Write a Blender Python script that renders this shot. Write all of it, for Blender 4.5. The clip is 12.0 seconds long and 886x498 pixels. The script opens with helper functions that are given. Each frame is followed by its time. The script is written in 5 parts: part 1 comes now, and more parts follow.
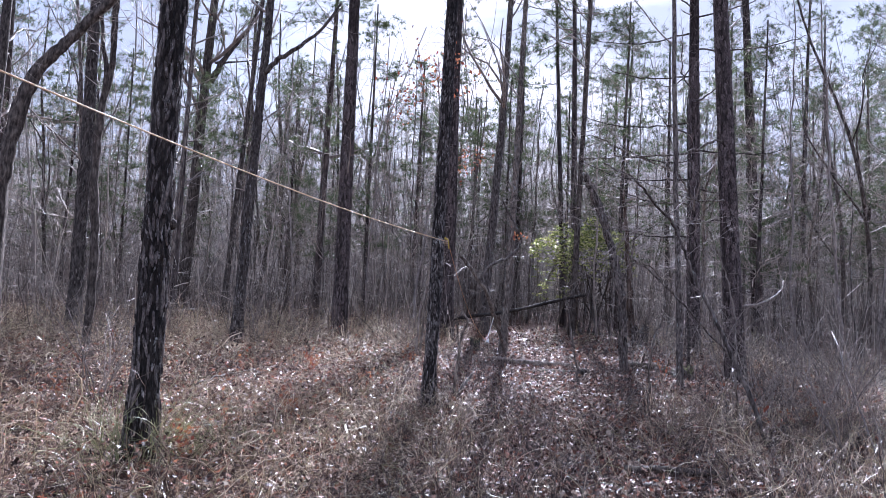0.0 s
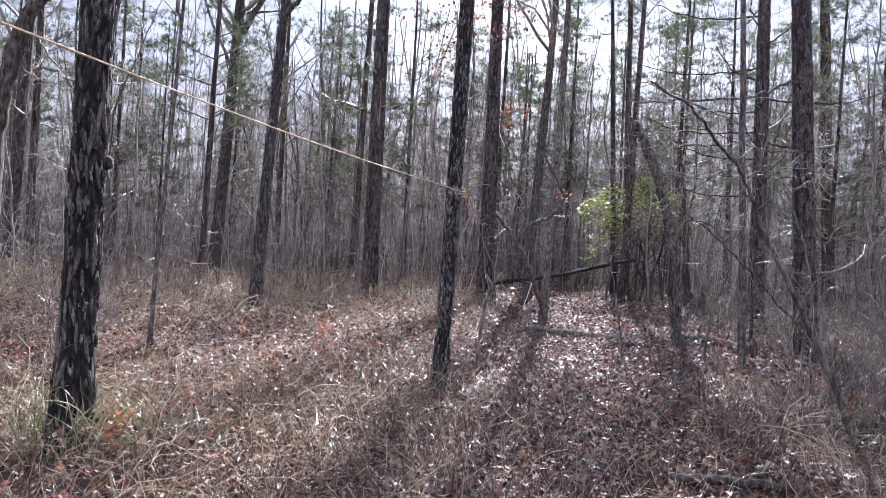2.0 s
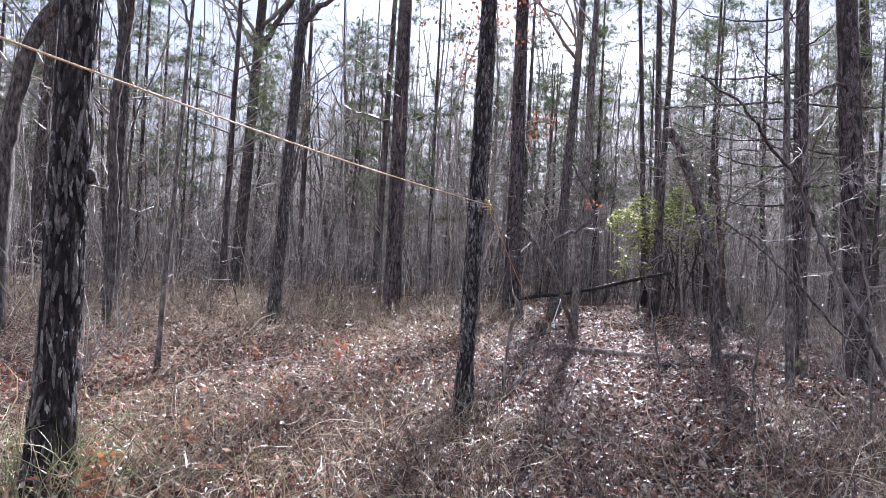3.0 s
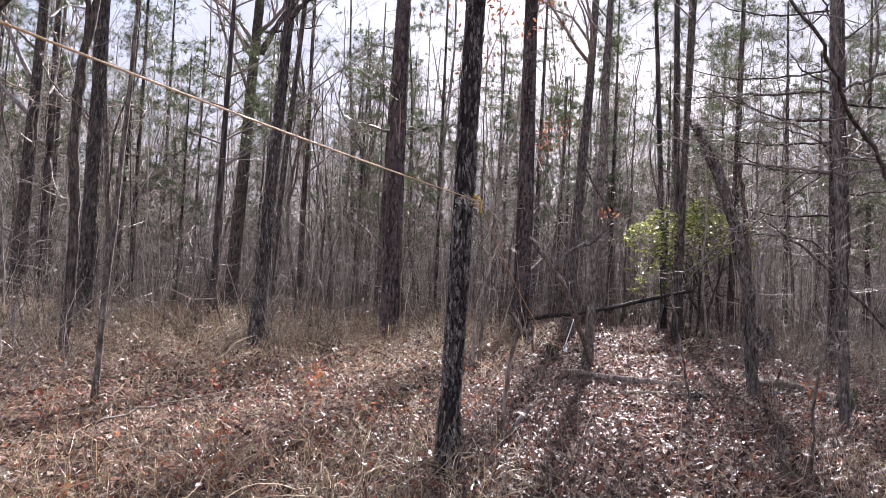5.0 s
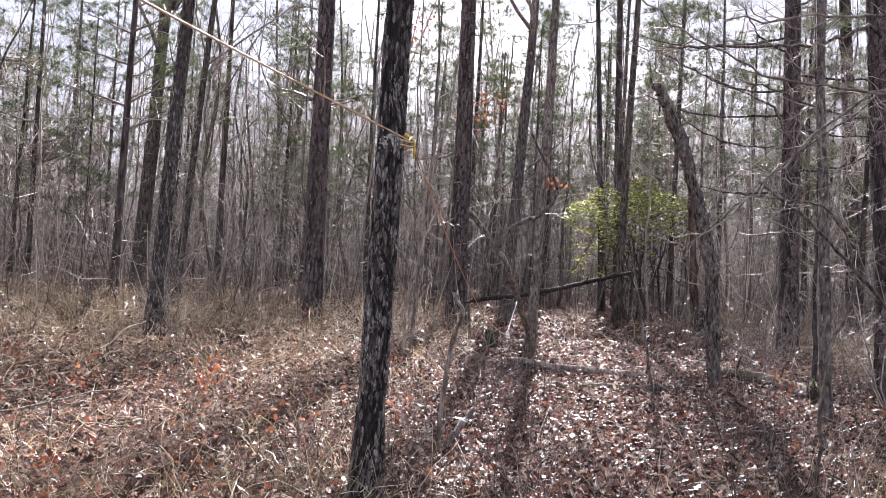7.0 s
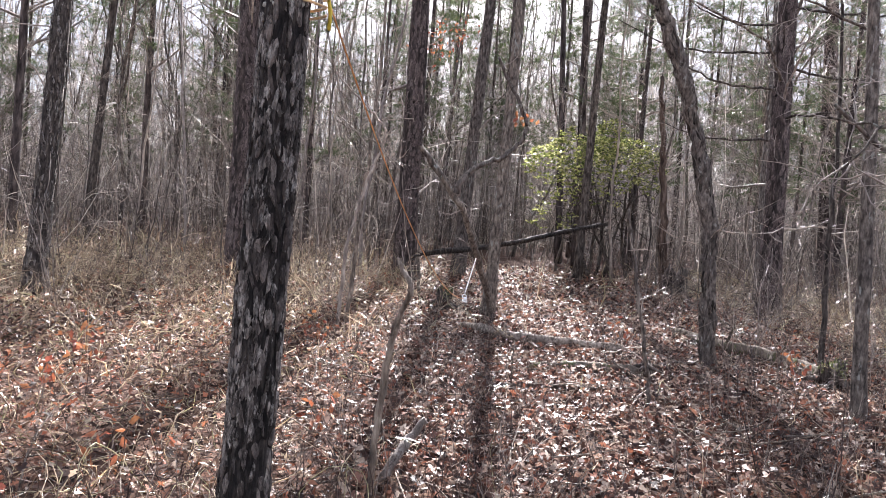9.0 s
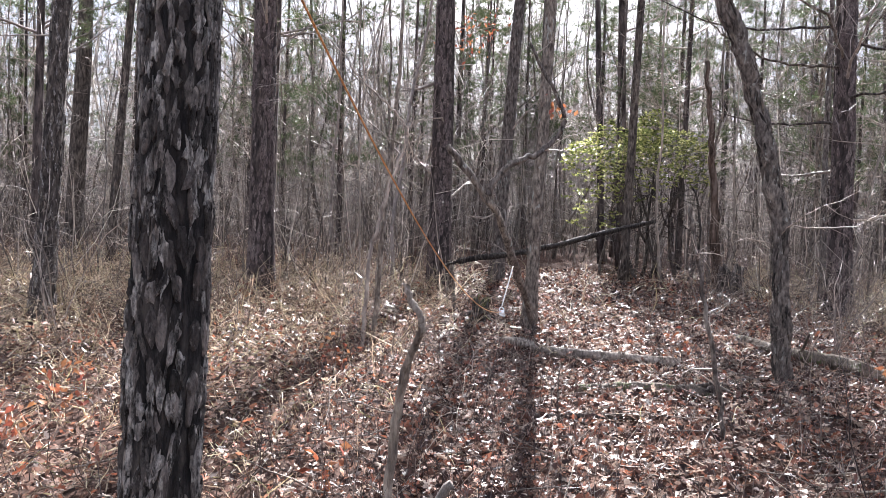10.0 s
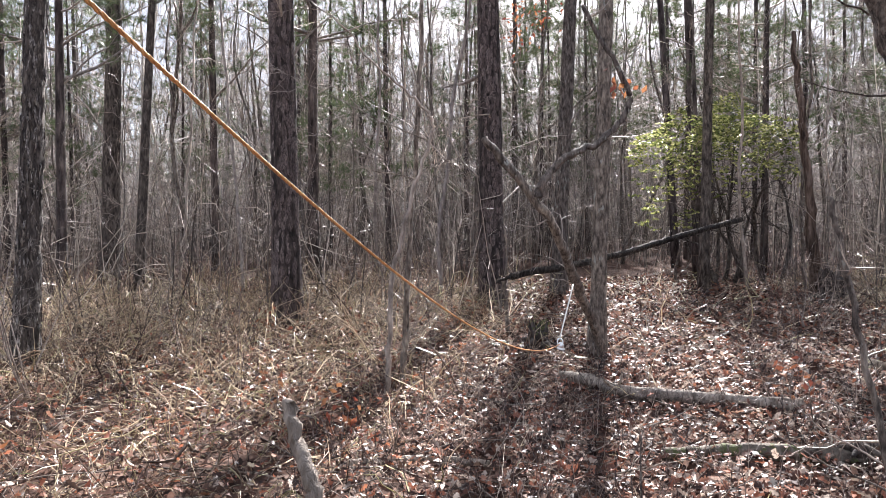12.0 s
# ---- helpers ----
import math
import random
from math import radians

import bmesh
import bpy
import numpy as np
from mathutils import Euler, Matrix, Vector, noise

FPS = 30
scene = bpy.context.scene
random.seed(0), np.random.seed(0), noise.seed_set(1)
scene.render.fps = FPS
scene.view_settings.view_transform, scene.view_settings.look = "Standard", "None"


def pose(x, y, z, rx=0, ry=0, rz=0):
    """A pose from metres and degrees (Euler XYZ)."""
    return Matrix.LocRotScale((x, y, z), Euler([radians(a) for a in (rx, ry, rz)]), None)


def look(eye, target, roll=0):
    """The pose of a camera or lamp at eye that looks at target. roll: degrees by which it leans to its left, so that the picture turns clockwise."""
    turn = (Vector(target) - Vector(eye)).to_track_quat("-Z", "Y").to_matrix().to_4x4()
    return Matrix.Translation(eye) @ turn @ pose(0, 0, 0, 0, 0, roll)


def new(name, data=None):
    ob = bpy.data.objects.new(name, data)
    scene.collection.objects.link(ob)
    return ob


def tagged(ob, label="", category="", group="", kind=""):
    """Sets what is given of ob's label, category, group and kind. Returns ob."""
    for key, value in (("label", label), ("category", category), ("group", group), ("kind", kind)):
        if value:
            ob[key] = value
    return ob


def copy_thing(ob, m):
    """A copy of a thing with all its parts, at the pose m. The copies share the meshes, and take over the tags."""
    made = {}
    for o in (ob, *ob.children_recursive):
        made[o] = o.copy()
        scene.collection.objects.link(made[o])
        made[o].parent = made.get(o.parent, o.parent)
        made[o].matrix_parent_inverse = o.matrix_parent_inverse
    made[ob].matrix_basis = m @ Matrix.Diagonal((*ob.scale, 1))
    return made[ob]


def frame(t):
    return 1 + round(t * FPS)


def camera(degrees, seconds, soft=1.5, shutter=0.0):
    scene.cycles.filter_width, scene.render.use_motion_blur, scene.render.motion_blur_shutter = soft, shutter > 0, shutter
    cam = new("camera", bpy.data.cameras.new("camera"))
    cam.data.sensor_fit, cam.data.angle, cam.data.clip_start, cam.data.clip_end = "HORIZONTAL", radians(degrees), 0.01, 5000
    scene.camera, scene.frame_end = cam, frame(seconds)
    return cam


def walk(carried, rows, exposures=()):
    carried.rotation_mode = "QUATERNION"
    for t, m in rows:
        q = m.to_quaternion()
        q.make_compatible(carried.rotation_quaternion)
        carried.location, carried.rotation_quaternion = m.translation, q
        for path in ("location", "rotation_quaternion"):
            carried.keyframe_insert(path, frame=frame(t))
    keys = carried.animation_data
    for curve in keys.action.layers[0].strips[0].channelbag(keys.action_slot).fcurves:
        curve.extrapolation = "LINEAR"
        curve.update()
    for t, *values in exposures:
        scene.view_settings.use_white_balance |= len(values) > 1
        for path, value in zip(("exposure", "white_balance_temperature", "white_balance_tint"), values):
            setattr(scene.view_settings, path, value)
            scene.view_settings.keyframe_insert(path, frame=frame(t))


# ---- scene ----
cam = camera(61.5, 12.0, 0.4)
ROWS = [
    (0.0, 0.043, -0.032, 1.478, 93.87, -2.82, -14.46),
    (0.5, 0.161, 0.330, 1.446, 93.46, -2.95, -14.06),
    (1.0, 0.325, 0.699, 1.474, 92.66, -2.86, -13.84),
    (1.5, 0.571, 0.918, 1.479, 91.61, -3.05, -12.03),
    (2.0, 0.723, 1.162, 1.466, 90.91, -3.42, -10.38),
    (2.5, 0.793, 1.561, 1.480, 90.94, -3.32, -9.34),
    (3.0, 0.860, 1.718, 1.528, 91.72, -3.07, -8.34),
    (3.5, 1.050, 2.001, 1.512, 92.69, -3.08, -7.93),
    (3.7, 1.125, 2.136, 1.501, 93.15, -2.34, -7.70),
    (5.3, 1.351, 3.158, 1.491, 93.22, -3.02, -7.12),
    (5.5, 1.378, 3.251, 1.465, 92.85, -3.02, -7.07),
    (6.0, 1.359, 3.664, 1.428, 91.93, -3.89, -9.08),
    (6.5, 1.407, 3.955, 1.429, 91.81, -3.47, -10.94),
    (7.0, 1.553, 4.352, 1.445, 92.17, -3.14, -12.37),
    (7.2, 1.573, 4.458, 1.458, 92.28, -3.03, -13.13),
    (8.8, 1.921, 5.848, 1.536, 89.08, -3.72, -16.28),
    (9.0, 1.954, 5.974, 1.503, 88.28, -4.31, -16.22),
    (9.5, 2.087, 6.381, 1.561, 87.88, -3.58, -17.57),
    (10.0, 2.247, 6.730, 1.547, 88.32, -2.13, -13.21),
    (10.5, 2.358, 7.084, 1.552, 88.41, -1.81, -11.25),
    (11.0, 2.489, 7.454, 1.555, 88.60, -0.75, -11.48),
    (11.5, 2.675, 7.837, 1.562, 88.79, -0.07, -10.37),
    (12.0, 2.794, 8.144, 1.594, 88.88, 0.47, -8.23),
]
walk(cam, [(t, pose(x, y, z, rx, ry, rz)) for t, x, y, z, rx, ry, rz in ROWS],
     exposures=[(0.0, 1.83, 5150, 20), (1.0, 1.99, 5400, 19), (2.0, 2.13, 5330, 17), (3.5, 2.16, 5450, 18), (5.5, 1.95, 5950, 20), (6.0, 2.15, 5900, 19), (7.0, 2.24, 5900, 18), (9.0, 2.42, 5950, 15), (10.0, 2.46, 5850, 14), (12.0, 2.3, 5980, 13)])

# ---- light ----
SUN_AZ, SUN_EL = radians(21.0), radians(31.0)
sun_way = Vector((math.sin(SUN_AZ) * math.cos(SUN_EL), math.cos(SUN_AZ) * math.cos(SUN_EL), math.sin(SUN_EL)))
world = bpy.data.worlds.new("winter_sky")
scene.world = world
world.use_nodes = True
wn = world.node_tree
sky = wn.nodes.new("ShaderNodeTexSky")
sky.sky_type, sky.sun_disc = "NISHITA", False
sky.sun_elevation, sky.sun_rotation = SUN_EL, SUN_AZ
sky.air_density, sky.dust_density, sky.ozone_density = 1.0, 1.5, 1.0
# thin bright winter cloud over a pale blue sky
back = wn.nodes["Background"]
back.inputs["Strength"].default_value = 1.0
dim = wn.nodes.new("ShaderNodeVectorMath")
dim.operation = "SCALE"
dim.inputs["Scale"].default_value = 0.05
wn.links.new(sky.outputs[0], dim.inputs[0])
cloud_at = wn.nodes.new("ShaderNodeTexCoord")
cloud_map = wn.nodes.new("ShaderNodeMapping")
cloud_map.inputs["Scale"].default_value = (1.0, 1.0, 3.0)
cloud = wn.nodes.new("ShaderNodeTexNoise")
cloud.inputs["Scale"].default_value, cloud.inputs["Detail"].default_value = 3.2, 6.0
wn.links.new(cloud_at.outputs["Generated"], cloud_map.inputs["Vector"])
wn.links.new(cloud_map.outputs[0], cloud.inputs["Vector"])
cover = wn.nodes.new("ShaderNodeValToRGB")
cover.color_ramp.elements[0].position, cover.color_ramp.elements[0].color = 0.38, (0.6, 0.6, 0.6, 1)
cover.color_ramp.elements[1].position, cover.color_ramp.elements[1].color = 0.62, (0.96, 0.96, 0.96, 1)
wn.links.new(cloud.outputs["Fac"], cover.inputs[0])
veil = wn.nodes.new("ShaderNodeMix")
veil.data_type = "RGBA"
veil.inputs[7].default_value = (0.215, 0.218, 0.232, 1)
wn.links.new(cover.outputs[0], veil.inputs[0])
wn.links.new(dim.outputs[0], veil.inputs[6])
wn.links.new(veil.outputs[2], back.inputs["Color"])
sun = new("sun", bpy.data.lights.new("sun", "SUN"))
sun.data.energy, sun.data.angle, sun.data.color = 5.0, radians(1.1), (1.0, 0.93, 0.84)
sun.matrix_world = look(sun_way * 60, (0, 0, 0))


# ---- materials ----
def nodes_of(name):
    m = bpy.data.materials.new(name)
    m.use_nodes = True
    return m, m.node_tree.nodes, m.node_tree.links, m.node_tree.nodes["Principled BSDF"]


def ramp(nodes, stops):
    r = nodes.new("ShaderNodeValToRGB")
    while len(r.color_ramp.elements) < len(stops):
        r.color_ramp.elements.new(0.5)
    for e, (at, c) in zip(r.color_ramp.elements, stops):
        e.position, e.color = at, (*c, 1)
    return r


def noise_node(nodes, links, coord, scale, stretch=(1, 1, 1), detail=4.0, rough=0.6):
    mp = nodes.new("ShaderNodeMapping")
    mp.inputs["Scale"].default_value = stretch
    links.new(coord, mp.inputs["Vector"])
    n = nodes.new("ShaderNodeTexNoise")
    n.inputs["Scale"].default_value, n.inputs["Detail"].default_value, n.inputs["Roughness"].default_value = scale, detail, rough
    links.new(mp.outputs[0], n.inputs["Vector"])
    return n


def mix_color(nodes, links, fac, a, b, kind="MIX"):
    m = nodes.new("ShaderNodeMix")
    m.data_type, m.blend_type = "RGBA", kind
    for socket, value in ((m.inputs[0], fac), (m.inputs[6], a), (m.inputs[7], b)):
        if hasattr(value, "links"):
            links.new(value, socket)
        elif isinstance(value, tuple):
            socket.default_value = (*value, 1)
        else:
            socket.default_value = value
    return m.outputs[2]


def bark(name, dark, mid, light, scale=9.0, stretch=(1, 1, 0.16), bump=0.6, lichen=None, amount=0.0, rough=0.9, gloss=0.25, speck=24):
    """Furrowed bark: long plates, dark cracks, blotches and specks of lichen."""
    m, n, l, p = nodes_of(name)
    tc = n.new("ShaderNodeTexCoord").outputs["Object"]
    info = n.new("ShaderNodeObjectInfo")
    a = noise_node(n, l, tc, scale, stretch, 6, 0.65)
    c = ramp(n, [(0.36, dark), (0.5, mid), (0.66, light)])
    l.new(a.outputs["Fac"], c.inputs[0])
    b = noise_node(n, l, tc, 1.7, (1, 1, 0.7), 3)
    blot = ramp(n, [(0.35, (0.72, 0.7, 0.7)), (0.65, (1.2, 1.17, 1.12))])
    l.new(b.outputs["Fac"], blot.inputs[0])
    col = mix_color(n, l, 1.0, c.outputs[0], blot.outputs[0], "MULTIPLY")
    vary = ramp(n, [(0.0, (0.8, 0.8, 0.83)), (1.0, (1.2, 1.16, 1.1))])
    l.new(info.outputs["Random"], vary.inputs[0])
    col = mix_color(n, l, 1.0, col, vary.outputs[0], "MULTIPLY")
    if lichen:
        s = noise_node(n, l, tc, speck, (1, 1, 0.4), 4, 0.6)
        k = ramp(n, [(0.6 - amount, (0, 0, 0)), (0.66 - amount, (1, 1, 1))])
        wide = noise_node(n, l, tc, speck * 0.16, (1, 1, 0.6), 2)
        both = n.new("ShaderNodeMath")
        both.operation = "MULTIPLY_ADD"
        both.inputs[1].default_value = 0.5
        l.new(wide.outputs["Fac"], both.inputs[0])
        lower = n.new("ShaderNodeMath")
        lower.operation = "SUBTRACT"
        lower.inputs[1].default_value = 0.25
        l.new(s.outputs["Fac"], lower.inputs[0])
        l.new(lower.outputs[0], both.inputs[2])
        l.new(both.outputs[0], k.inputs[0])
        col = mix_color(n, l, k.outputs[0], col, lichen)
    l.new(col, p.inputs["Base Color"])
    p.inputs["Roughness"].default_value = rough
    p.inputs["Specular IOR Level"].default_value = gloss
    fine = noise_node(n, l, tc, scale * 4, (1, 1, 0.3), 4)
    add = n.new("ShaderNodeMath")
    add.operation = "MULTIPLY_ADD"
    add.inputs[1].default_value = 0.35
    l.new(fine.outputs["Fac"], add.inputs[0])
    l.new(a.outputs["Fac"], add.inputs[2])
    bp = n.new("ShaderNodeBump")
    bp.inputs["Strength"].default_value, bp.inputs["Distance"].default_value = bump, 0.03
    l.new(add.outputs[0], bp.inputs["Height"])
    l.new(bp.outputs[0], p.inputs["Normal"])
    return m


def leafy(name, stops, rough=0.45, glow=0.35, gloss=0.4):
    """Leaves: each island its own colour, light passes through them."""
    m, n, l, p = nodes_of(name)
    geo = n.new("ShaderNodeNewGeometry")
    c = ramp(n, stops)
    l.new(geo.outputs["Random Per Island"], c.inputs[0])
    tc = n.new("ShaderNodeTexCoord").outputs["Object"]
    mott = noise_node(n, l, tc, 45, (1, 1, 1), 3)
    tone = ramp(n, [(0.3, (0.7, 0.68, 0.66)), (0.7, (1.2, 1.2, 1.2))])
    l.new(mott.outputs["Fac"], tone.inputs[0])
    col = mix_color(n, l, 1.0, c.outputs[0], tone.outputs[0], "MULTIPLY")
    l.new(col, p.inputs["Base Color"])
    p.inputs["Roughness"].default_value, p.inputs["Specular IOR Level"].default_value = rough, gloss
    tr = n.new("ShaderNodeBsdfTranslucent")
    l.new(col, tr.inputs["Color"])
    mx = n.new("ShaderNodeMixShader")
    mx.inputs[0].default_value = glow
    l.new(p.outputs[0], mx.inputs[1])
    l.new(tr.outputs[0], mx.inputs[2])
    l.new(mx.outputs[0], n["Material Output"].inputs["Surface"])
    return m


def flaky(name, stops, scale=60, bump=0.7, pale=None, edge=0.55, low=0.13):
    """Bark plates and flakes: each its own tone, with streaks of weathering."""
    m, n, l, p = nodes_of(name)
    geo = n.new("ShaderNodeNewGeometry")
    c = ramp(n, stops)
    l.new(geo.outputs["Random Per Island"], c.inputs[0])
    tc = n.new("ShaderNodeTexCoord").outputs["Object"]
    a = noise_node(n, l, tc, scale, (1, 1, 0.35), 6, 0.78)
    tone = ramp(n, [(0.4, (low, low * 0.95, low * 0.95)), (0.5, (0.75, 0.74, 0.73)), (0.64, (1.5, 1.46, 1.4))])
    l.new(a.outputs["Fac"], tone.inputs[0])
    col = c.outputs[0]
    if pale:
        crusty = noise_node(n, l, tc, 34, (1, 1, 0.32), 6, 0.72)
        mask = ramp(n, [(edge - 0.02, (0, 0, 0)), (edge + 0.04, (1, 1, 1))])
        l.new(crusty.outputs["Fac"], mask.inputs[0])
        col = mix_color(n, l, mask.outputs[0], col, pale)
    l.new(mix_color(n, l, 1.0, col, tone.outputs[0], "MULTIPLY"), p.inputs["Base Color"])
    p.inputs["Roughness"].default_value, p.inputs["Specular IOR Level"].default_value = 0.85, 0.25
    bp = n.new("ShaderNodeBump")
    bp.inputs["Strength"].default_value, bp.inputs["Distance"].default_value = bump, 0.012
    l.new(a.outputs["Fac"], bp.inputs["Height"])
    l.new(bp.outputs[0], p.inputs["Normal"])
    return m


CHAR = bark("blackened_bark", (0.01, 0.009, 0.01), (0.028, 0.025, 0.025), (0.1, 0.088, 0.08), 46, (1, 1, 0.28), 0.9)
CHAR_TALL = bark("dark_furrowed_bark", (0.012, 0.011, 0.011), (0.034, 0.03, 0.028), (0.12, 0.105, 0.095), 34, (1, 1, 0.3), 0.9)
CHAR_PLATE = flaky("blackened_bark_plates", [(0.0, (0.025, 0.022, 0.021)), (0.4, (0.085, 0.072, 0.068)), (0.75, (0.18, 0.156, 0.146)), (1.0, (0.28, 0.248, 0.228))], 60, 0.9, (0.36, 0.335, 0.315), 0.58, 0.3)
PALE_FLAKE = flaky("grey_bark_flakes", [(0.0, (0.05, 0.044, 0.042)), (0.4, (0.13, 0.115, 0.108)), (0.8, (0.22, 0.2, 0.19)), (1.0, (0.3, 0.278, 0.262))], 90, 0.9, (0.42, 0.395, 0.375), 0.53)
PINE_PLATE = flaky("pine_bark_plates", [(0.0, (0.1, 0.078, 0.076)), (0.5, (0.16, 0.126, 0.121)), (0.9, (0.2, 0.163, 0.154)), (1.0, (0.26, 0.22, 0.205))], 70, 1.0, low=0.22)
OAK_PLATE = flaky("oak_bark_plates", [(0.0, (0.045, 0.039, 0.035)), (0.6, (0.12, 0.102, 0.09)), (1.0, (0.26, 0.23, 0.2))], 40, 0.7, (0.34, 0.33, 0.29), 0.6)
PINE = bark("pine_bark", (0.022, 0.018, 0.018), (0.085, 0.07, 0.068), (0.2, 0.17, 0.158), 8, (1, 1, 0.24), 0.7)
FURROW = bark("dark_furrows", (0.014, 0.012, 0.012), (0.05, 0.041, 0.04), (0.12, 0.1, 0.095), 20, (1, 1, 0.3), 0.7)
OAK = bark("oak_bark", (0.045, 0.039, 0.035), (0.15, 0.13, 0.115), (0.31, 0.275, 0.245), 26, (1, 1, 0.3), 0.6, (0.26, 0.27, 0.24), -0.02)
DARKOAK = bark("dark_oak_bark", (0.024, 0.021, 0.02), (0.085, 0.073, 0.066), (0.2, 0.18, 0.16), 24, (1, 1, 0.28), 0.7)
GREY = bark("grey_smooth_bark", (0.05, 0.044, 0.04), (0.16, 0.14, 0.125), (0.33, 0.3, 0.265), 34, (1, 1, 0.34), 0.6, (0.33, 0.33, 0.3), -0.03)
TWIG = bark("twig_bark", (0.16, 0.137, 0.122), (0.31, 0.27, 0.24), (0.5, 0.445, 0.395), 20, (1, 1, 0.4), 0.2, rough=0.55, gloss=0.45)
PALE = bark("bleached_deadwood", (0.1, 0.085, 0.075), (0.27, 0.24, 0.21), (0.48, 0.44, 0.39), 22, (1, 1, 0.2), 0.9)
REDWOOD = bark("rotten_heartwood", (0.035, 0.025, 0.02), (0.12, 0.085, 0.065), (0.26, 0.2, 0.16), 16, (1, 1, 0.09), 0.7)
MOSSY = bark("mossy_wood", (0.05, 0.042, 0.034), (0.13, 0.11, 0.09), (0.24, 0.21, 0.17), 13, (1, 1, 0.3), 0.6, (0.085, 0.095, 0.04), 0.03)
LITTER = leafy("dead_leaves", [(0.0, (0.02, 0.012, 0.011)), (0.36, (0.065, 0.036, 0.03)), (0.52, (0.17, 0.085, 0.065)), (0.65, (0.35, 0.135, 0.08)), (0.76, (0.34, 0.21, 0.15)), (0.88, (0.46, 0.37, 0.3)), (1.0, (0.58, 0.48, 0.4))], 0.47, 0.24, 0.21)
WHIP = leafy("dark_whips", [(0.0, (0.025, 0.018, 0.02)), (0.5, (0.085, 0.058, 0.053)), (0.8, (0.24, 0.18, 0.15)), (1.0, (0.5, 0.43, 0.37))], 0.4, 0.08, 0.5)
CHAFF = leafy("leaf_crumbs", [(0.0, (0.03, 0.02, 0.016)), (0.35, (0.1, 0.062, 0.047)), (0.52, (0.24, 0.165, 0.12)), (0.66, (0.42, 0.18, 0.1)), (0.8, (0.36, 0.13, 0.08)), (0.86, (0.5, 0.39, 0.29)), (1.0, (0.5, 0.42, 0.3))], 0.65, 0.35, 0.2)
RUST = leafy("rust_red_leaves", [(0.0, (0.16, 0.05, 0.038)), (0.4, (0.33, 0.115, 0.06)), (0.75, (0.42, 0.2, 0.09)), (1.0, (0.27, 0.06, 0.05))], 0.5, 0.26, 0.3)
STRAW = leafy("dry_stems", [(0.0, (0.05, 0.035, 0.027)), (0.26, (0.16, 0.11, 0.085)), (0.45, (0.46, 0.345, 0.245)), (0.74, (0.86, 0.74, 0.56)), (0.88, (0.42, 0.4, 0.22)), (1.0, (0.36, 0.22, 0.16))], 0.3, 0.4, 0.7)
TANGLE = leafy("briar_canes", [(0.0, (0.07, 0.045, 0.038)), (0.35, (0.24, 0.165, 0.12)), (0.6, (0.62, 0.5, 0.37)), (0.72, (0.84, 0.74, 0.58)), (0.86, (0.38, 0.38, 0.19)), (1.0, (0.36, 0.2, 0.14))], 0.3, 0.3, 0.6)
BRIAR = leafy("green_briar", [(0.0, (0.1, 0.14, 0.045)), (0.6, (0.2, 0.22, 0.09)), (1.0, (0.3, 0.26, 0.13))], 0.45, 0.25, 0.4)
PALE_BRIAR = leafy("pale_green_briar", [(0.0, (0.2, 0.25, 0.1)), (0.5, (0.42, 0.44, 0.22)), (1.0, (0.62, 0.57, 0.36))], 0.35, 0.3, 0.6)
THICKET = leafy("grey_whips", [(0.0, (0.05, 0.043, 0.04)), (0.45, (0.17, 0.145, 0.13)), (0.78, (0.4, 0.345, 0.3)), (1.0, (0.74, 0.68, 0.6))], 0.5, 0.3, 0.3)
# far wood: haze put into the colour, paler than the near whips
HAZED_WOOD = leafy("far_hazed_wood", [(0.0, (0.13, 0.118, 0.115)), (0.5, (0.34, 0.31, 0.295)), (1.0, (0.72, 0.67, 0.62))], 0.6, 0.3, 0.2)
NEEDLE = leafy("pine_needles", [(0.0, (0.06, 0.085, 0.04)), (0.6, (0.1, 0.13, 0.06)), (1.0, (0.15, 0.155, 0.08))], 0.4, 0.35, 0.45)
EVERGREEN = leafy("evergreen_leaves", [(0.0, (0.07, 0.09, 0.035)), (0.4, (0.2, 0.235, 0.075)), (0.75, (0.42, 0.44, 0.15)), (1.0, (0.66, 0.64, 0.3))], 0.25, 0.5, 0.6)


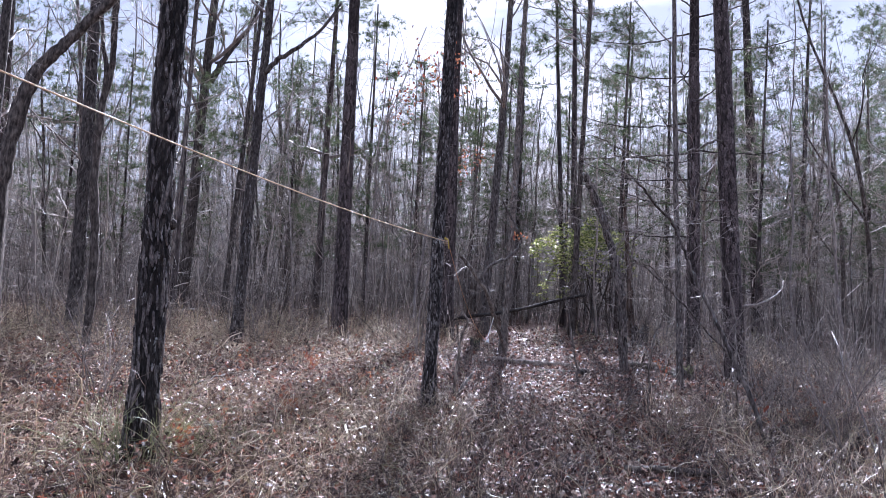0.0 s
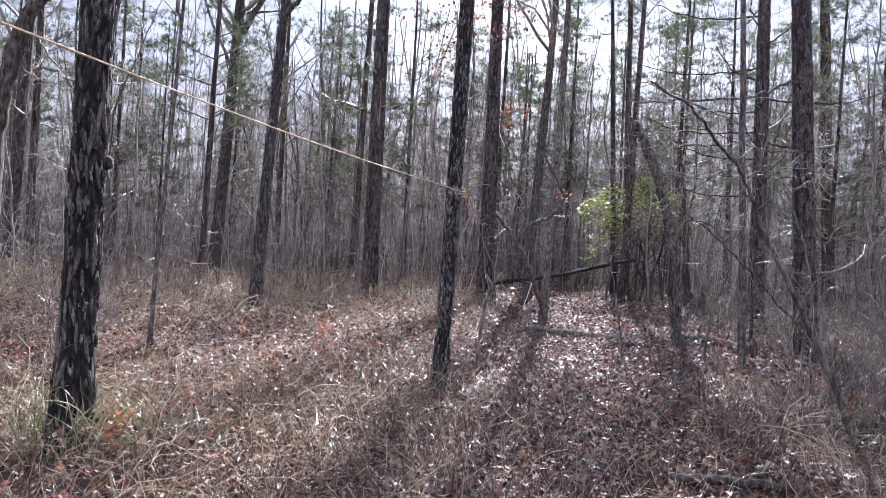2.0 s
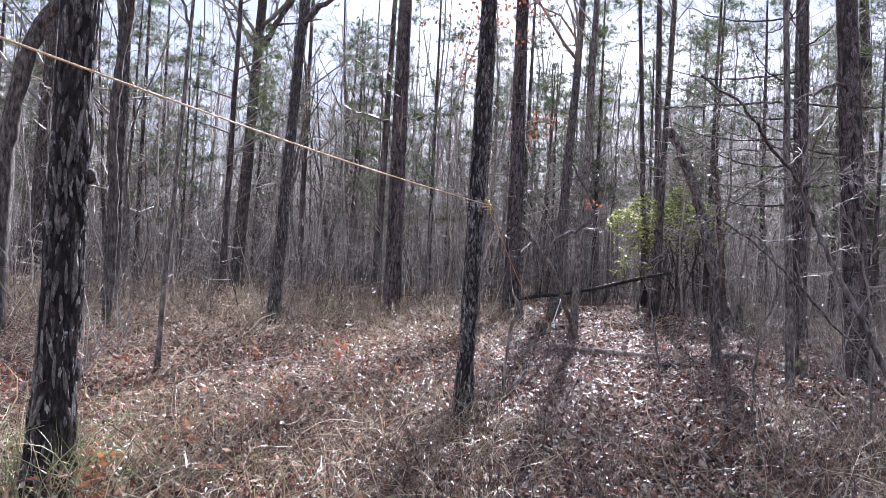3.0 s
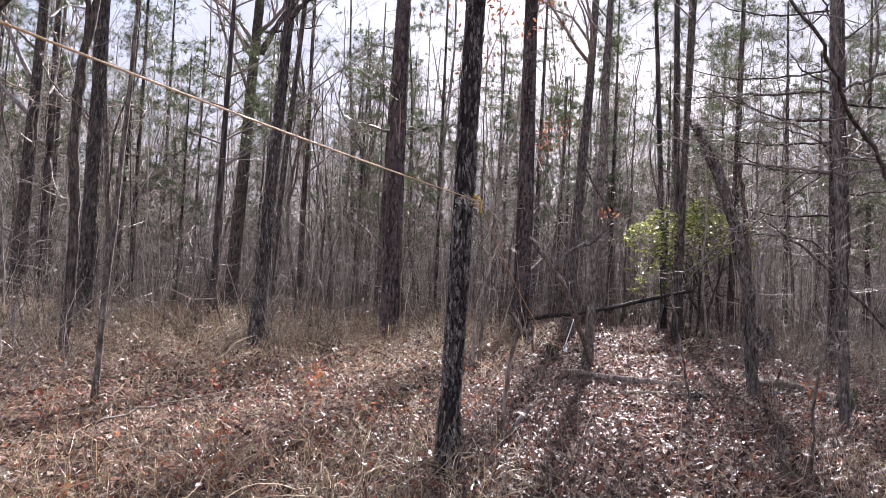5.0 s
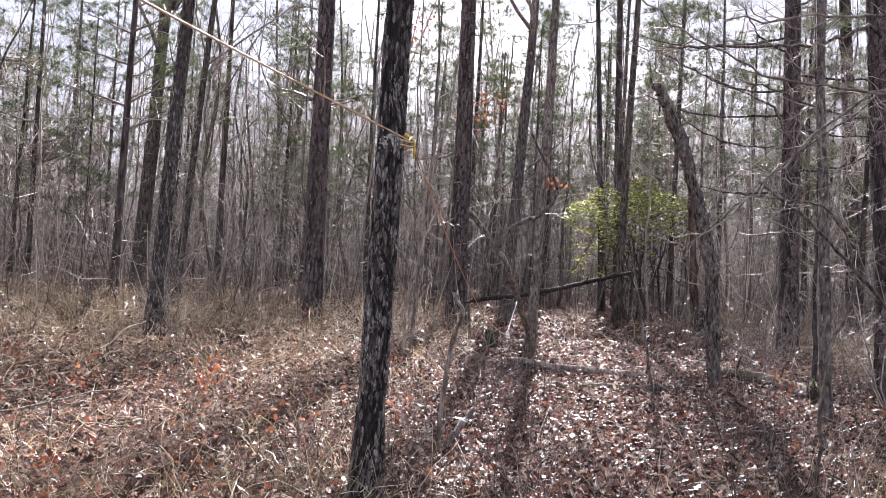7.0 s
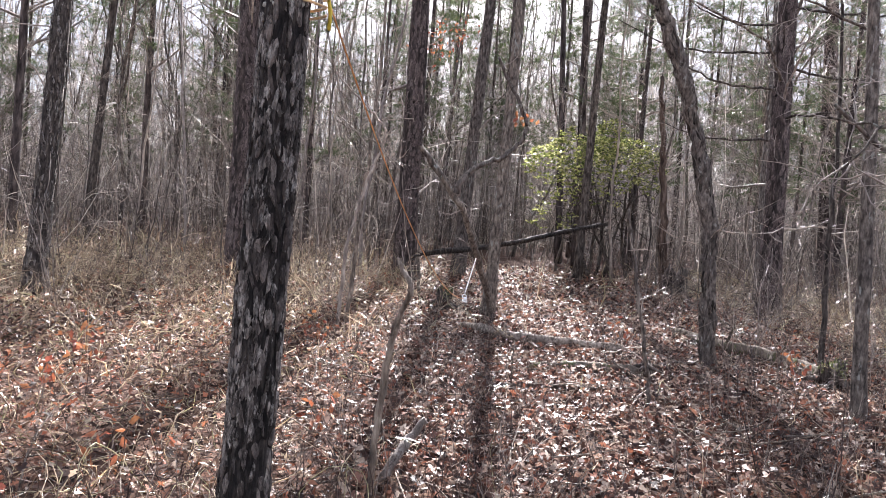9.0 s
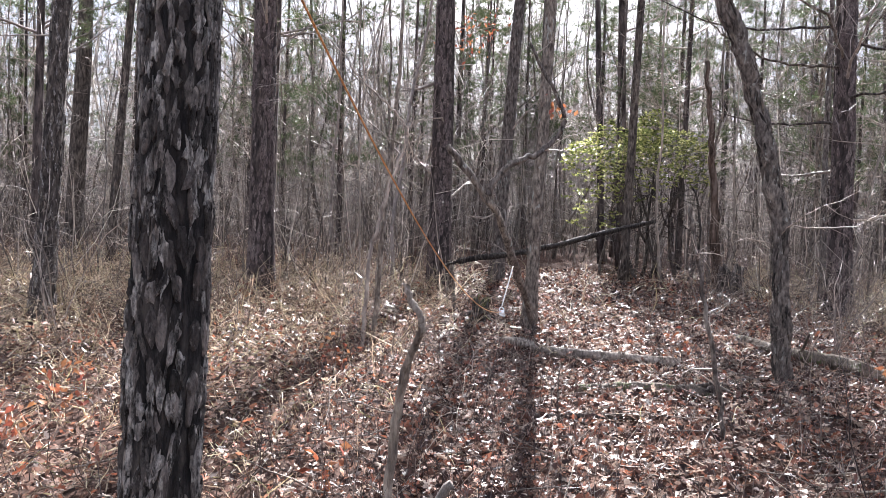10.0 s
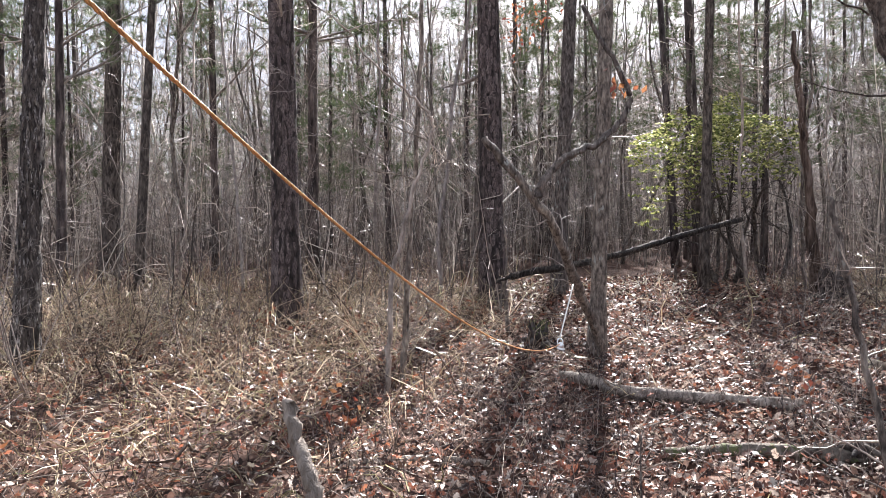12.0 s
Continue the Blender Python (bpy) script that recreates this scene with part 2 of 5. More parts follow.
def soil():
    m, n, l, p = nodes_of("leaf_strewn_soil")
    tc = n.new("ShaderNodeTexCoord").outputs["Object"]
    v = n.new("ShaderNodeTexVoronoi")
    v.inputs["Scale"].default_value = 17
    warp = noise_node(n, l, tc, 9, (1, 1, 1), 3)
    off = n.new("ShaderNodeVectorMath")
    off.operation = "MULTIPLY_ADD"
    off.inputs[1].default_value = (0.12, 0.12, 0.0)
    l.new(warp.outputs["Color"], off.inputs[0])
    l.new(tc, off.inputs[2])
    l.new(off.outputs[0], v.inputs["Vector"])
    sep = n.new("ShaderNodeSeparateColor")
    l.new(v.outputs["Color"], sep.inputs[0])
    c = ramp(n, [(0.0, (0.035, 0.022, 0.018)), (0.4, (0.08, 0.05, 0.04)), (0.7, (0.15, 0.1, 0.08)), (0.85, (0.13, 0.065, 0.045)), (1.0, (0.24, 0.18, 0.15))])
    l.new(sep.outputs[0], c.inputs[0])
    big = noise_node(n, l, tc, 0.7, (1, 1, 1), 4)
    tone = ramp(n, [(0.3, (0.6, 0.58, 0.58)), (0.7, (1.1, 1.08, 1.05))])
    l.new(big.outputs["Fac"], tone.inputs[0])
    l.new(mix_color(n, l, 1.0, c.outputs[0], tone.outputs[0], "MULTIPLY"), p.inputs["Base Color"])
    p.inputs["Roughness"].default_value = 1.0
    p.inputs["Specular IOR Level"].default_value = 0.05
    bp = n.new("ShaderNodeBump")
    bp.inputs["Strength"].default_value, bp.inputs["Distance"].default_value = 0.8, 0.03
    l.new(sep.outputs[1], bp.inputs["Height"])
    l.new(bp.outputs[0], p.inputs["Normal"])
    return m


def rope_fibre(name, a, b, rough=0.6):
    m, n, l, p = nodes_of(name)
    tc = n.new("ShaderNodeTexCoord").outputs["Object"]
    k = noise_node(n, l, tc, 60, (1, 1, 1), 3)
    c = ramp(n, [(0.35, a), (0.65, b)])
    l.new(k.outputs["Fac"], c.inputs[0])
    l.new(c.outputs[0], p.inputs["Base Color"])
    p.inputs["Roughness"].default_value = rough
    return m


SOIL = soil()
ROPE = rope_fibre("pale_orange_rope_fibre", (0.7, 0.43, 0.2), (0.88, 0.66, 0.4), 0.4)
RED_ROPE = rope_fibre("red_orange_rope_fibre", (0.62, 0.25, 0.075), (0.82, 0.45, 0.18), 0.5)
YELLOW = rope_fibre("yellow_cord_fibre", (0.6, 0.45, 0.03), (0.75, 0.6, 0.08))
CORD = rope_fibre("white_cord_fibre", (0.65, 0.63, 0.58), (0.82, 0.8, 0.76))
STEEL, _n, _l, _p = nodes_of("polished_steel")
_p.inputs["Base Color"].default_value, _p.inputs["Metallic"].default_value, _p.inputs["Roughness"].default_value = (0.9, 0.9, 0.9, 1), 1.0, 0.28
DULL_STEEL, _n, _l, _p = nodes_of("brushed_steel")
_p.inputs["Base Color"].default_value, _p.inputs["Metallic"].default_value, _p.inputs["Roughness"].default_value = (0.85, 0.85, 0.84, 1), 1.0, 0.42
LICHEN = rope_fibre("pale_lichen_crust", (0.26, 0.26, 0.24), (0.5, 0.49, 0.45), 0.95)


# ---- mesh tools ----
class Soup:
    """Collects faces of any make and turns them into one mesh."""

    def __init__(self):
        self.v, self.f, self.count = [], [], 0

    def add(self, verts, faces):
        self.v.append(np.asarray(verts, np.float32).reshape(-1, 3))
        for k in faces:
            self.f.append(np.asarray(k, np.int32) + self.count)
        self.count += len(self.v[-1])
        return self

    def tubes(self, paths, radii, sides=3, cap=True):
        """Tapered round bars: paths n x k x 3, radii n x k."""
        paths, radii = np.asarray(paths, float), np.asarray(radii, float)
        if paths.ndim == 2:
            paths, radii = paths[None], radii[None]
        n, k = paths.shape[:2]
        t = np.gradient(paths, axis=1)
        t /= np.linalg.norm(t, axis=2, keepdims=True) + 1e-9
        mean = t.mean(1)
        ref = np.where(np.abs(mean[:, 2:3]) > 0.8, np.array([[1.0, 0.13, 0]]), np.array([[0.05, 0.07, 1.0]]))[:, None]
        u = np.cross(t, ref)
        u /= np.linalg.norm(u, axis=2, keepdims=True) + 1e-9
        w = np.cross(t, u)
        a = np.arange(sides) * 2 * np.pi / sides
        ring = u[:, :, None] * np.cos(a)[None, None, :, None] + w[:, :, None] * np.sin(a)[None, None, :, None]
        verts = paths[:, :, None] + ring * radii[:, :, None, None]
        base = (np.arange(n) * k * sides)[:, None, None]
        row = (np.arange(k - 1) * sides)[None, :, None]
        j, jn = np.arange(sides)[None, None], ((np.arange(sides) + 1) % sides)[None, None]
        quads = np.stack([base + row + j, base + row + jn, base + row + sides + jn, base + row + sides + j], -1).reshape(-1, 4)
        faces = [quads[:, ::-1]]
        if cap:
            last = base[:, :, 0] + (k - 1) * sides + np.arange(sides)[None]
            faces += [last[:, ::-1], base[:, :, 0] + np.arange(sides)[None]]
        return self.add(verts.reshape(-1, 3), faces)

    def ribbons(self, paths, radii, r):
        """Hair-thin far twigs: narrow strips along paths n x k x 3."""
        n, k = paths.shape[:2]
        w = unit(np.cross(paths[:, -1] - paths[:, 0], r.normal(0, 1, (n, 3))))[:, None] * radii[:, :, None]
        v = np.stack([paths - w, paths + w], 2).reshape(-1, 3)
        i = np.arange(n)[:, None, None] * 2 * k + np.arange(k - 1)[None, :, None] * 2
        return self.add(v, [(i + np.array([[[0, 1, 3, 2]]])).reshape(-1, 4)])

    def mesh(self, name, smooth=True):
        me = bpy.data.meshes.new(name)
        v = np.concatenate(self.v)
        me.vertices.add(len(v))
        me.vertices.foreach_set("co", v.ravel())
        loops = np.concatenate([f.ravel() for f in self.f])
        sizes = np.concatenate([np.full(len(f), f.shape[1], np.int32) for f in self.f])
        me.loops.add(len(loops))
        me.loops.foreach_set("vertex_index", loops)
        me.polygons.add(len(sizes))
        me.polygons.foreach_set("loop_start", np.concatenate([[0], np.cumsum(sizes)[:-1]]).astype(np.int32))
        me.polygons.foreach_set("use_smooth", np.full(len(sizes), smooth))
        me.update(calc_edges=True)
        return me


def part(name, soup, material, parent=None, label="", smooth=True, kind=""):
    ob = new(name, soup.mesh(name, smooth) if isinstance(soup, Soup) else soup)
    if not ob.data.materials:
        ob.data.materials.append(material)
    if parent:
        ob.parent = parent
    return tagged(ob, label, "", "", kind)


def thing(name, place, label, category, group="", kind=""):
    ob = new(name)
    ob.empty_display_size = 0.2
    ob.location = place
    return tagged(ob, label, category, group, kind)


def stuff(name, soup, material, label, category):
    return tagged(part(name, soup, material), label, category, "", "stuff")


SLOPE_X, SLOPE_Y = 0.0046, 0.0195


def ground_z(x, y):
    x, y = np.asarray(x, float), np.asarray(y, float)
    far = np.clip((np.hypot(x - 3, y - 10) - 45) / 60, 0, 1)
    z = SLOPE_X * np.clip(x, -60, 60) + SLOPE_Y * np.clip(y, -30, 60)
    z = z + 0.03 * np.sin(1.1 * x + 0.6 * y + 1) * np.sin(0.9 * y - 0.35 * x) + 0.015 * np.sin(3.7 * x + 1.3 * y) * np.sin(4.1 * y - 2.0 * x + 2)
    z = z - 0.07 * np.exp(-((x + 0.74) ** 2 + (y - 6.35) ** 2) / 1.6)
    return z + far * (0.6 * np.sin(0.05 * x + 1) + 0.5 * np.sin(0.043 * y))


def gz(x, y):
    return float(ground_z(x, y))


def trail_x(y):
    """The line of the trail that the camera follows."""
    return np.interp(y, [-5, 0, 8, 13, 17, 24, 40], [0.3, 1.5, 3.5, 5.1, 6.4, 8.2, 12.0])


rng = np.random.default_rng(11)


def unit(v):
    v = np.asarray(v, float)
    return v / (np.linalg.norm(v, axis=-1, keepdims=True) + 1e-9)


def grow(starts, ways, lengths, k, wobble, lift, r):
    """Wandering branches: n x k points that leave starts along ways."""
    pts, d = [np.asarray(starts, float)], unit(ways)
    step = np.asarray(lengths, float)[:, None] / (k - 1)
    for _ in range(k - 1):
        d = unit(d + r.normal(0, wobble, d.shape) + np.array([0, 0, lift]))
        pts.append(pts[-1] + d * step)
    return np.stack(pts, 1)


def taper(r0, k, end=0.3):
    return np.asarray(r0, float)[:, None] * np.linspace(1, end, k)[None]


def along(paths, which, s):
    """Points at the shares s of the paths which, and the directions there."""
    k = paths.shape[1]
    f = np.clip(s * (k - 1), 0, k - 1.001)
    i = f.astype(int)
    a, b = paths[which, i], paths[which, i + 1]
    return a + (b - a) * (f - i)[:, None], unit(b - a)


def side_ways(d, r, low, high):
    """Directions that leave d at an angle between low and high degrees."""
    q = unit(np.cross(d, unit(r.normal(0, 1, d.shape))))
    a = np.radians(r.uniform(low, high, len(d)))[:, None]
    return d * np.cos(a) + q * np.sin(a)


def spray(soup, parents, prad, counts, r, share, k, sides, wobble, lift, angles, first=0.2, ratio=0.5, least=0.0022):
    """One more order of branches on the parents. Returns their paths and radii."""
    n = len(parents)
    which = np.repeat(np.arange(n), counts)
    s = r.uniform(first, 0.98, len(which))
    at, d = along(parents, which, s)
    plen = np.linalg.norm(parents[:, -1] - parents[:, 0], axis=1)
    length = plen[which] * r.uniform(*share, len(which)) * (1.15 - 0.5 * s)
    paths = grow(at, side_ways(d, r, *angles), length, k, wobble, lift, r)
    rad = np.maximum(prad[which] * ratio * (1.1 - 0.6 * s), least)
    if sides:
        soup.tubes(paths, taper(rad, k, 0.35), sides, cap=False)
    else:
        soup.ribbons(paths, taper(rad, k, 0.35), r)
    return paths, rad


def trunk_path(height, r, lean=(0, 0), k=16, wobble=0.012):
    z = np.linspace(-0.15, height, k)
    w = np.cumsum(r.normal(0, wobble * height / k, (k, 2)), 0)
    w -= w[0]
    return np.stack([lean[0] * z + w[:, 0], lean[1] * z + w[:, 1], z], 1)


def trunk_radii(path, r0, top=0.35, flare=0.35):
    z = path[:, 2] - path[0, 2]
    h = z[-1]
    return r0 * (1 - (1 - top) * (z / h) ** 1.1) * (1 + flare * np.exp(-z / (2.2 * r0 + 0.05)))


def rough_trunk(path, rad, sides, rows, depth, r, ridges=9, plates=5.0):
    """A trunk with furrows and plates modelled into its skin."""
    z0 = np.linspace(0, 1, len(path))
    zz = np.linspace(0, 1, rows)
    p = np.stack([np.interp(zz, z0, path[:, i]) for i in range(3)], 1)
    rr = np.interp(zz, z0, rad)
    a = np.linspace(0, 2 * np.pi, sides, endpoint=False)
    A, Z = np.meshgrid(a, p[:, 2])
    ph = r.uniform(0, 6.28, 8)
    sway = 0.8 * np.sin(1.3 * Z * plates / 5 + ph[0]) + 0.5 * np.sin(2.9 * Z * plates / 5 + ph[1])
    fur = np.abs(np.sin(ridges * 0.5 * A + sway + 0.6 * np.sin(2 * A + ph[2] + Z))) ** 0.6
    cut = 0.55 + 0.45 * np.abs(np.sin(plates * Z + 2.2 * np.sin(ridges * 0.25 * A + ph[3]) + ph[4])) ** 0.5
    lump = 0.5 * np.sin(2 * A + ph[5] + 1.1 * Z) + 0.5 * np.sin(3 * A - 0.8 * Z + ph[6])
    R = rr[:, None] + depth * (fur * cut - 0.6) + 0.05 * rr[:, None] * lump + r.normal(0, depth * 0.12, A.shape)
    v = np.stack([p[:, None, 0] + R * np.cos(A), p[:, None, 1] + R * np.sin(A), np.broadcast_to(p[:, 2:3], A.shape)], -1)
    i, j = np.arange(rows - 1)[:, None] * sides, np.arange(sides)[None]
    jn = (j + 1) % sides
    quads = np.stack([i + j, i + jn, i + sides + jn, i + sides + j], -1).reshape(-1, 4)
    top = ((rows - 1) * sides + np.arange(sides))[None]
    return Soup().add(v.reshape(-1, 3), [quads, top])


def skin_plates(path, rad, lo, hi, wide, tall, thick, r, keep=0.8, corners=10, ragged=(0.4, 1.38)):
    """Loose bark plates in staggered columns round a trunk, each an island of its own."""
    mean = float(np.interp((lo + hi) / 2, path[:, 2], rad))
    cols = max(5, int(2 * np.pi * mean / wide))
    rows = int((hi - lo) / tall)
    A, Z = np.meshgrid(np.arange(cols) * 2 * np.pi / cols, lo + (np.arange(rows) + 0.5) * tall)
    Z = Z + tall * r.random(cols)[None]
    A, Z = (A + r.normal(0, 0.18, A.shape) * 2 * np.pi / cols).ravel(), (Z + r.normal(0, 0.2, Z.shape) * tall).ravel()
    patch = 1 + 0.7 * np.sin(3 * A + 2.3 * Z + 1.7 * np.sin(5.3 * Z)) * np.sin(6.1 * Z + 2 * A)
    on = r.random(len(A)) < (keep(Z) * patch if callable(keep) else keep)
    A, Z = A[on], Z[on]
    A = A + 0.25 * np.sin(2.1 * Z + 3 * np.sin(A))
    n = len(A)
    k = np.arange(corners) * 2 * np.pi / corners + 0.3
    w = wide * 0.5 * r.uniform(0.6, 1.12, n)[:, None] * r.uniform(*ragged, (n, corners))
    h = tall * 0.5 * r.uniform(0.65, 1.3, n)[:, None] * r.uniform(*ragged, (n, corners))
    skew = r.normal(0, 0.12, n)[:, None]

    def ring(scale, out):
        dz = h * scale * np.sin(k)[None]
        z = Z[:, None] + dz
        R = np.interp(z, path[:, 2], rad) + out
        a = A[:, None] + (w * scale * np.cos(k)[None] + skew * dz) / R
        return np.stack([np.interp(z, path[:, 2], path[:, 0]) + R * np.cos(a), np.interp(z, path[:, 2], path[:, 1]) + R * np.sin(a), z], -1)

    up = thick * r.uniform(0.4, 1.2, (n, 1))
    v = np.concatenate([ring(1.0, -thick * 0.9), ring(0.92, up * 0.7), ring(0.5, up * r.uniform(0.7, 1.4, (n, corners)))], 1).reshape(-1, 3)
    i, j = np.arange(n)[:, None] * 3 * corners, np.arange(corners)[None]
    jn = (j + 1) % corners
    q = [np.stack([i + o + j, i + o + jn, i + o + corners + jn, i + o + corners + j], -1).reshape(-1, 4) for o in (0, corners)]
    return Soup().add(v, q + [i + 2 * corners + j])


def leaves_at(soup, places, ways, length, width, r, droop=0.25):
    """Curled leaves of six corners, folded along the midrib."""
    n = len(places)
    f = unit(ways)
    s = unit(np.cross(f, unit(r.normal(0, 1, (n, 3)))))
    up = np.cross(s, f)
    L, W = np.broadcast_to(length, n)[:, None], np.broadcast_to(width, n)[:, None]
    curl = r.uniform(-droop, droop, n)[:, None] * L
    fold = r.uniform(0.05, 0.45, n)[:, None] * W
    a = places
    m = places + f * L * 0.5 - up * fold
    t = places + f * L + up * curl
    b1 = places + f * L * r.uniform(0.3, 0.6, n)[:, None] + s * W * 0.5
    b2 = places + f * L * r.uniform(0.3, 0.6, n)[:, None] - s * W * 0.5
    v = np.stack([a, b1, t, b2, m], 1).reshape(-1, 3)
    i = np.arange(n)[:, None] * 5
    tri = np.concatenate([i + [[0, 1, 4]], i + [[1, 2, 4]], i + [[2, 3, 4]], i + [[3, 0, 4]]])
    return soup.add(v, [tri])


# ---- ground ----
def graded(lo, hi, step, reach):
    mid = np.arange(lo, hi + step * 0.5, step)
    out = [hi]
    s = step
    while out[-1] < hi + reach:
        s *= 1.35
        out.append(out[-1] + s)
    tail = np.array(out[1:])
    return np.concatenate([(lo - (tail - hi))[::-1], mid, tail])


gx, gy = graded(-7, 14, 0.16, 700), graded(-3, 25, 0.16, 700)
GX, GY = np.meshgrid(gx, gy)
near = np.clip(1 - np.maximum(np.abs(GX - 3.5) - 11, np.abs(GY - 11) - 14) / 2, 0, 1)
GZ = ground_z(GX, GY) + near * rng.normal(0, 0.012, GX.shape)
ground = Soup()
nx, ny = len(gx), len(gy)
i, j = np.arange(ny - 1)[:, None] * nx, np.arange(nx - 1)[None]
ground.add(np.stack([GX, GY, GZ], -1).reshape(-1, 3), [np.stack([i + j, i + j + 1, i + nx + j + 1, i + nx + j], -1).reshape(-1, 4)])
tagged(part("ground", ground, SOIL), "forest floor of brown soil under matted dead leaves", "ground", "", "structure")


# ---- trees ----
def crown(soup, trunk, rad, r, first, limbs, reach, fine=(5, 4), steep=(30, 62), lift=0.06, dead_low=0, tree=None):
    """Bare limbs, branches and twigs from the share first of the trunk upwards."""
    t = trunk[None]
    h = trunk[-1, 2]
    s = np.sort(r.uniform(first, 0.98, limbs))
    if dead_low:
        s = np.concatenate([r.uniform(0.08, first, dead_low), s])
    at, d = along(t, np.zeros(len(s), int), s)
    length = h * reach * r.uniform(0.5, 1.1, len(s)) * (1.25 - s)
    length[:dead_low] *= 0.35
    lp = grow(at, side_ways(d, r, *steep), length, 7, 0.16, lift, r)
    lr = np.interp(s, np.linspace(0, 1, len(rad)), rad) * r.uniform(0.28, 0.5, len(s))
    lr[:dead_low] *= 0.4
    if tree:
        for q, w in zip(lp, lr):
            part("limb", Soup().tubes(q, w * np.linspace(1, 0.3, 7), 6), TWIG, tree)
    else:
        soup.tubes(lp, taper(lr, 7, 0.3), 4, cap=False)
    sp, sr = spray(soup, lp, lr, fine[0], r, (0.25, 0.5), 5, 3, 0.2, 0.05, (25, 60), 0.15)
    if fine[1]:
        spray(soup, sp, sr, fine[1], r, (0.3, 0.7), 3, 0 if not tree else 3, 0.3, 0.04, (25, 65), 0.15, 0.6, 0.0045)
    return lp


def needle_clumps(soup, places, r, size=0.3, count=18):
    n = len(places) * count
    at = np.repeat(places, count, 0)
    d = unit(r.normal(0, 1, (n, 3)) + np.array([0, 0, 0.25]))
    s = unit(np.cross(d, r.normal(0, 1, (n, 3)))) * 0.03 * size
    L = size * r.uniform(0.6, 1.1, n)[:, None]
    v = np.stack([at - s, at + s, at + d * L + s * 0.5], 1).reshape(-1, 3)
    return soup.add(v, [np.arange(n * 3).reshape(-1, 3)])


def hero(seed):
    return np.random.default_rng(seed)


def bare_tree(name, place, height, r0, lean, material, label, r, first=0.45, limbs=16, reach=0.3, detail=(14, 40), furrow=0.0, dead_low=0, fine=(4, 2), wobble=0.012, top=0.3, flare=0.35, ridges=9, group="", near=False):
    tree = thing(name, place, label, "tree", group)
    path = trunk_path(height, r, lean, 18, wobble)
    rad = trunk_radii(path, r0, top, flare)
    if furrow:
        trunk = rough_trunk(path, rad, detail[0], detail[1], furrow, r, ridges)
        if furrow > 0.005 and material is not GREY and place[1] < 19:
            part("plated_bark", skin_plates(path, rad, 0.02, 7.0, 0.04, 0.13, 0.008, hero(int(abs(place[1]) * 100)), 0.7), OAK_PLATE, tree, "furrowed grey-brown bark plates", False, "stuff")
    else:
        trunk = Soup().tubes(path, rad, detail[0])
    part("trunk", trunk, material, tree)
    s = Soup()
    crown(s, path, rad, r, first, limbs, reach, fine, dead_low=dead_low, tree=tree if furrow else None)
    part("twig_crown", s, TWIG, tree, "bare grey-brown twigs", kind="stuff")
    return tree


def pine_tree(name, place, height, r0, lean, label, r, first=0.5, boughs=26, detail=(12, 30), furrow=0.0, dead_low=6, group="", clump=7, tuft=(0.3, 18), fine=(4, 0)):
    tree = thing(name, place, label, "pine tree", group)
    path = trunk_path(height, r, lean, 14, 0.006)
    rad = trunk_radii(path, r0, 0.3, 0.25)
    if furrow:
        trunk = rough_trunk(path, rad, detail[0], detail[1], furrow, r, 11, 7)
        part("plated_bark", skin_plates(path, rad, 0.02, 7.5, 0.06, 0.15, 0.009, hero(int(place[1] * 100)), 0.99, 9, (0.95, 1.5)), PINE_PLATE, tree, "flaking purple-brown bark plates", False, "stuff")
    else:
        trunk = Soup().tubes(path, rad, detail[0])
    part("trunk", trunk, FURROW if furrow else PINE, tree)
    s = Soup()
    lp = crown(s, path, rad, r, first, boughs, 0.2, fine, (55, 95), 0.05, dead_low, tree if furrow else None)
    part("bough_crown", s, TWIG, tree, kind="stuff")
    lp = lp[dead_low:]
    tufts = 3 + clump // 6
    which = np.repeat(np.arange(len(lp)), tufts)
    at, d = along(lp, which, r.uniform(0.45, 1.0, len(which)))
    at = np.repeat(at + r.normal(0, 1, at.shape) * [0.3, 0.3, 0.07], 4, 0)
    at = at + r.normal(0, 1, at.shape) * [0.13, 0.13, 0.05]
    part("needle_foliage", needle_clumps(Soup(), at, r, *tuft), NEEDLE, tree, "dull green tufts of long pine needles", kind="stuff")
    return tree


def at_ground(x, y):
    return (x, y, gz(x, y))


def crust(name, tree, path, rad, z, angle, w, h, r, material=LICHEN, label="pale grey lichen crust", count=26):
    """Flakes of lichen that hug the trunk round the height z, on the side that faces angle."""
    s = Soup()
    zz, aa = z + r.normal(0, h * 0.4, count), angle + r.normal(0, w * 0.4, count)
    for a, q in zip(aa, zz):
        c = np.array([np.interp(q, path[:, 2], path[:, k]) for k in (0, 1)])
        R = float(np.interp(q, path[:, 2], rad)) + 0.004
        size = r.uniform(0.004, 0.011)
        k = np.linspace(0, 2 * np.pi, 7, endpoint=False)
        rr = size * r.uniform(0.6, 1.3, 7)
        da, dz = rr * np.cos(k) / R, rr * np.sin(k) * 1.3
        edge = np.stack([c[0] + (R - 0.008) * np.cos(a + da), c[1] + (R - 0.008) * np.sin(a + da), q + dz], 1)
        mid = np.stack([c[0] + (R + 0.001) * np.cos(a + da * 0.6), c[1] + (R + 0.001) * np.sin(a + da * 0.6), q + dz * 0.6], 1)
        v = np.concatenate([edge, mid])
        i = np.arange(7)
        s.add(v, [np.stack([i, (i + 1) % 7, 7 + (i + 1) % 7, 7 + i], 1), (7 + i)[None]])
    return part(name, s, material, tree, label)


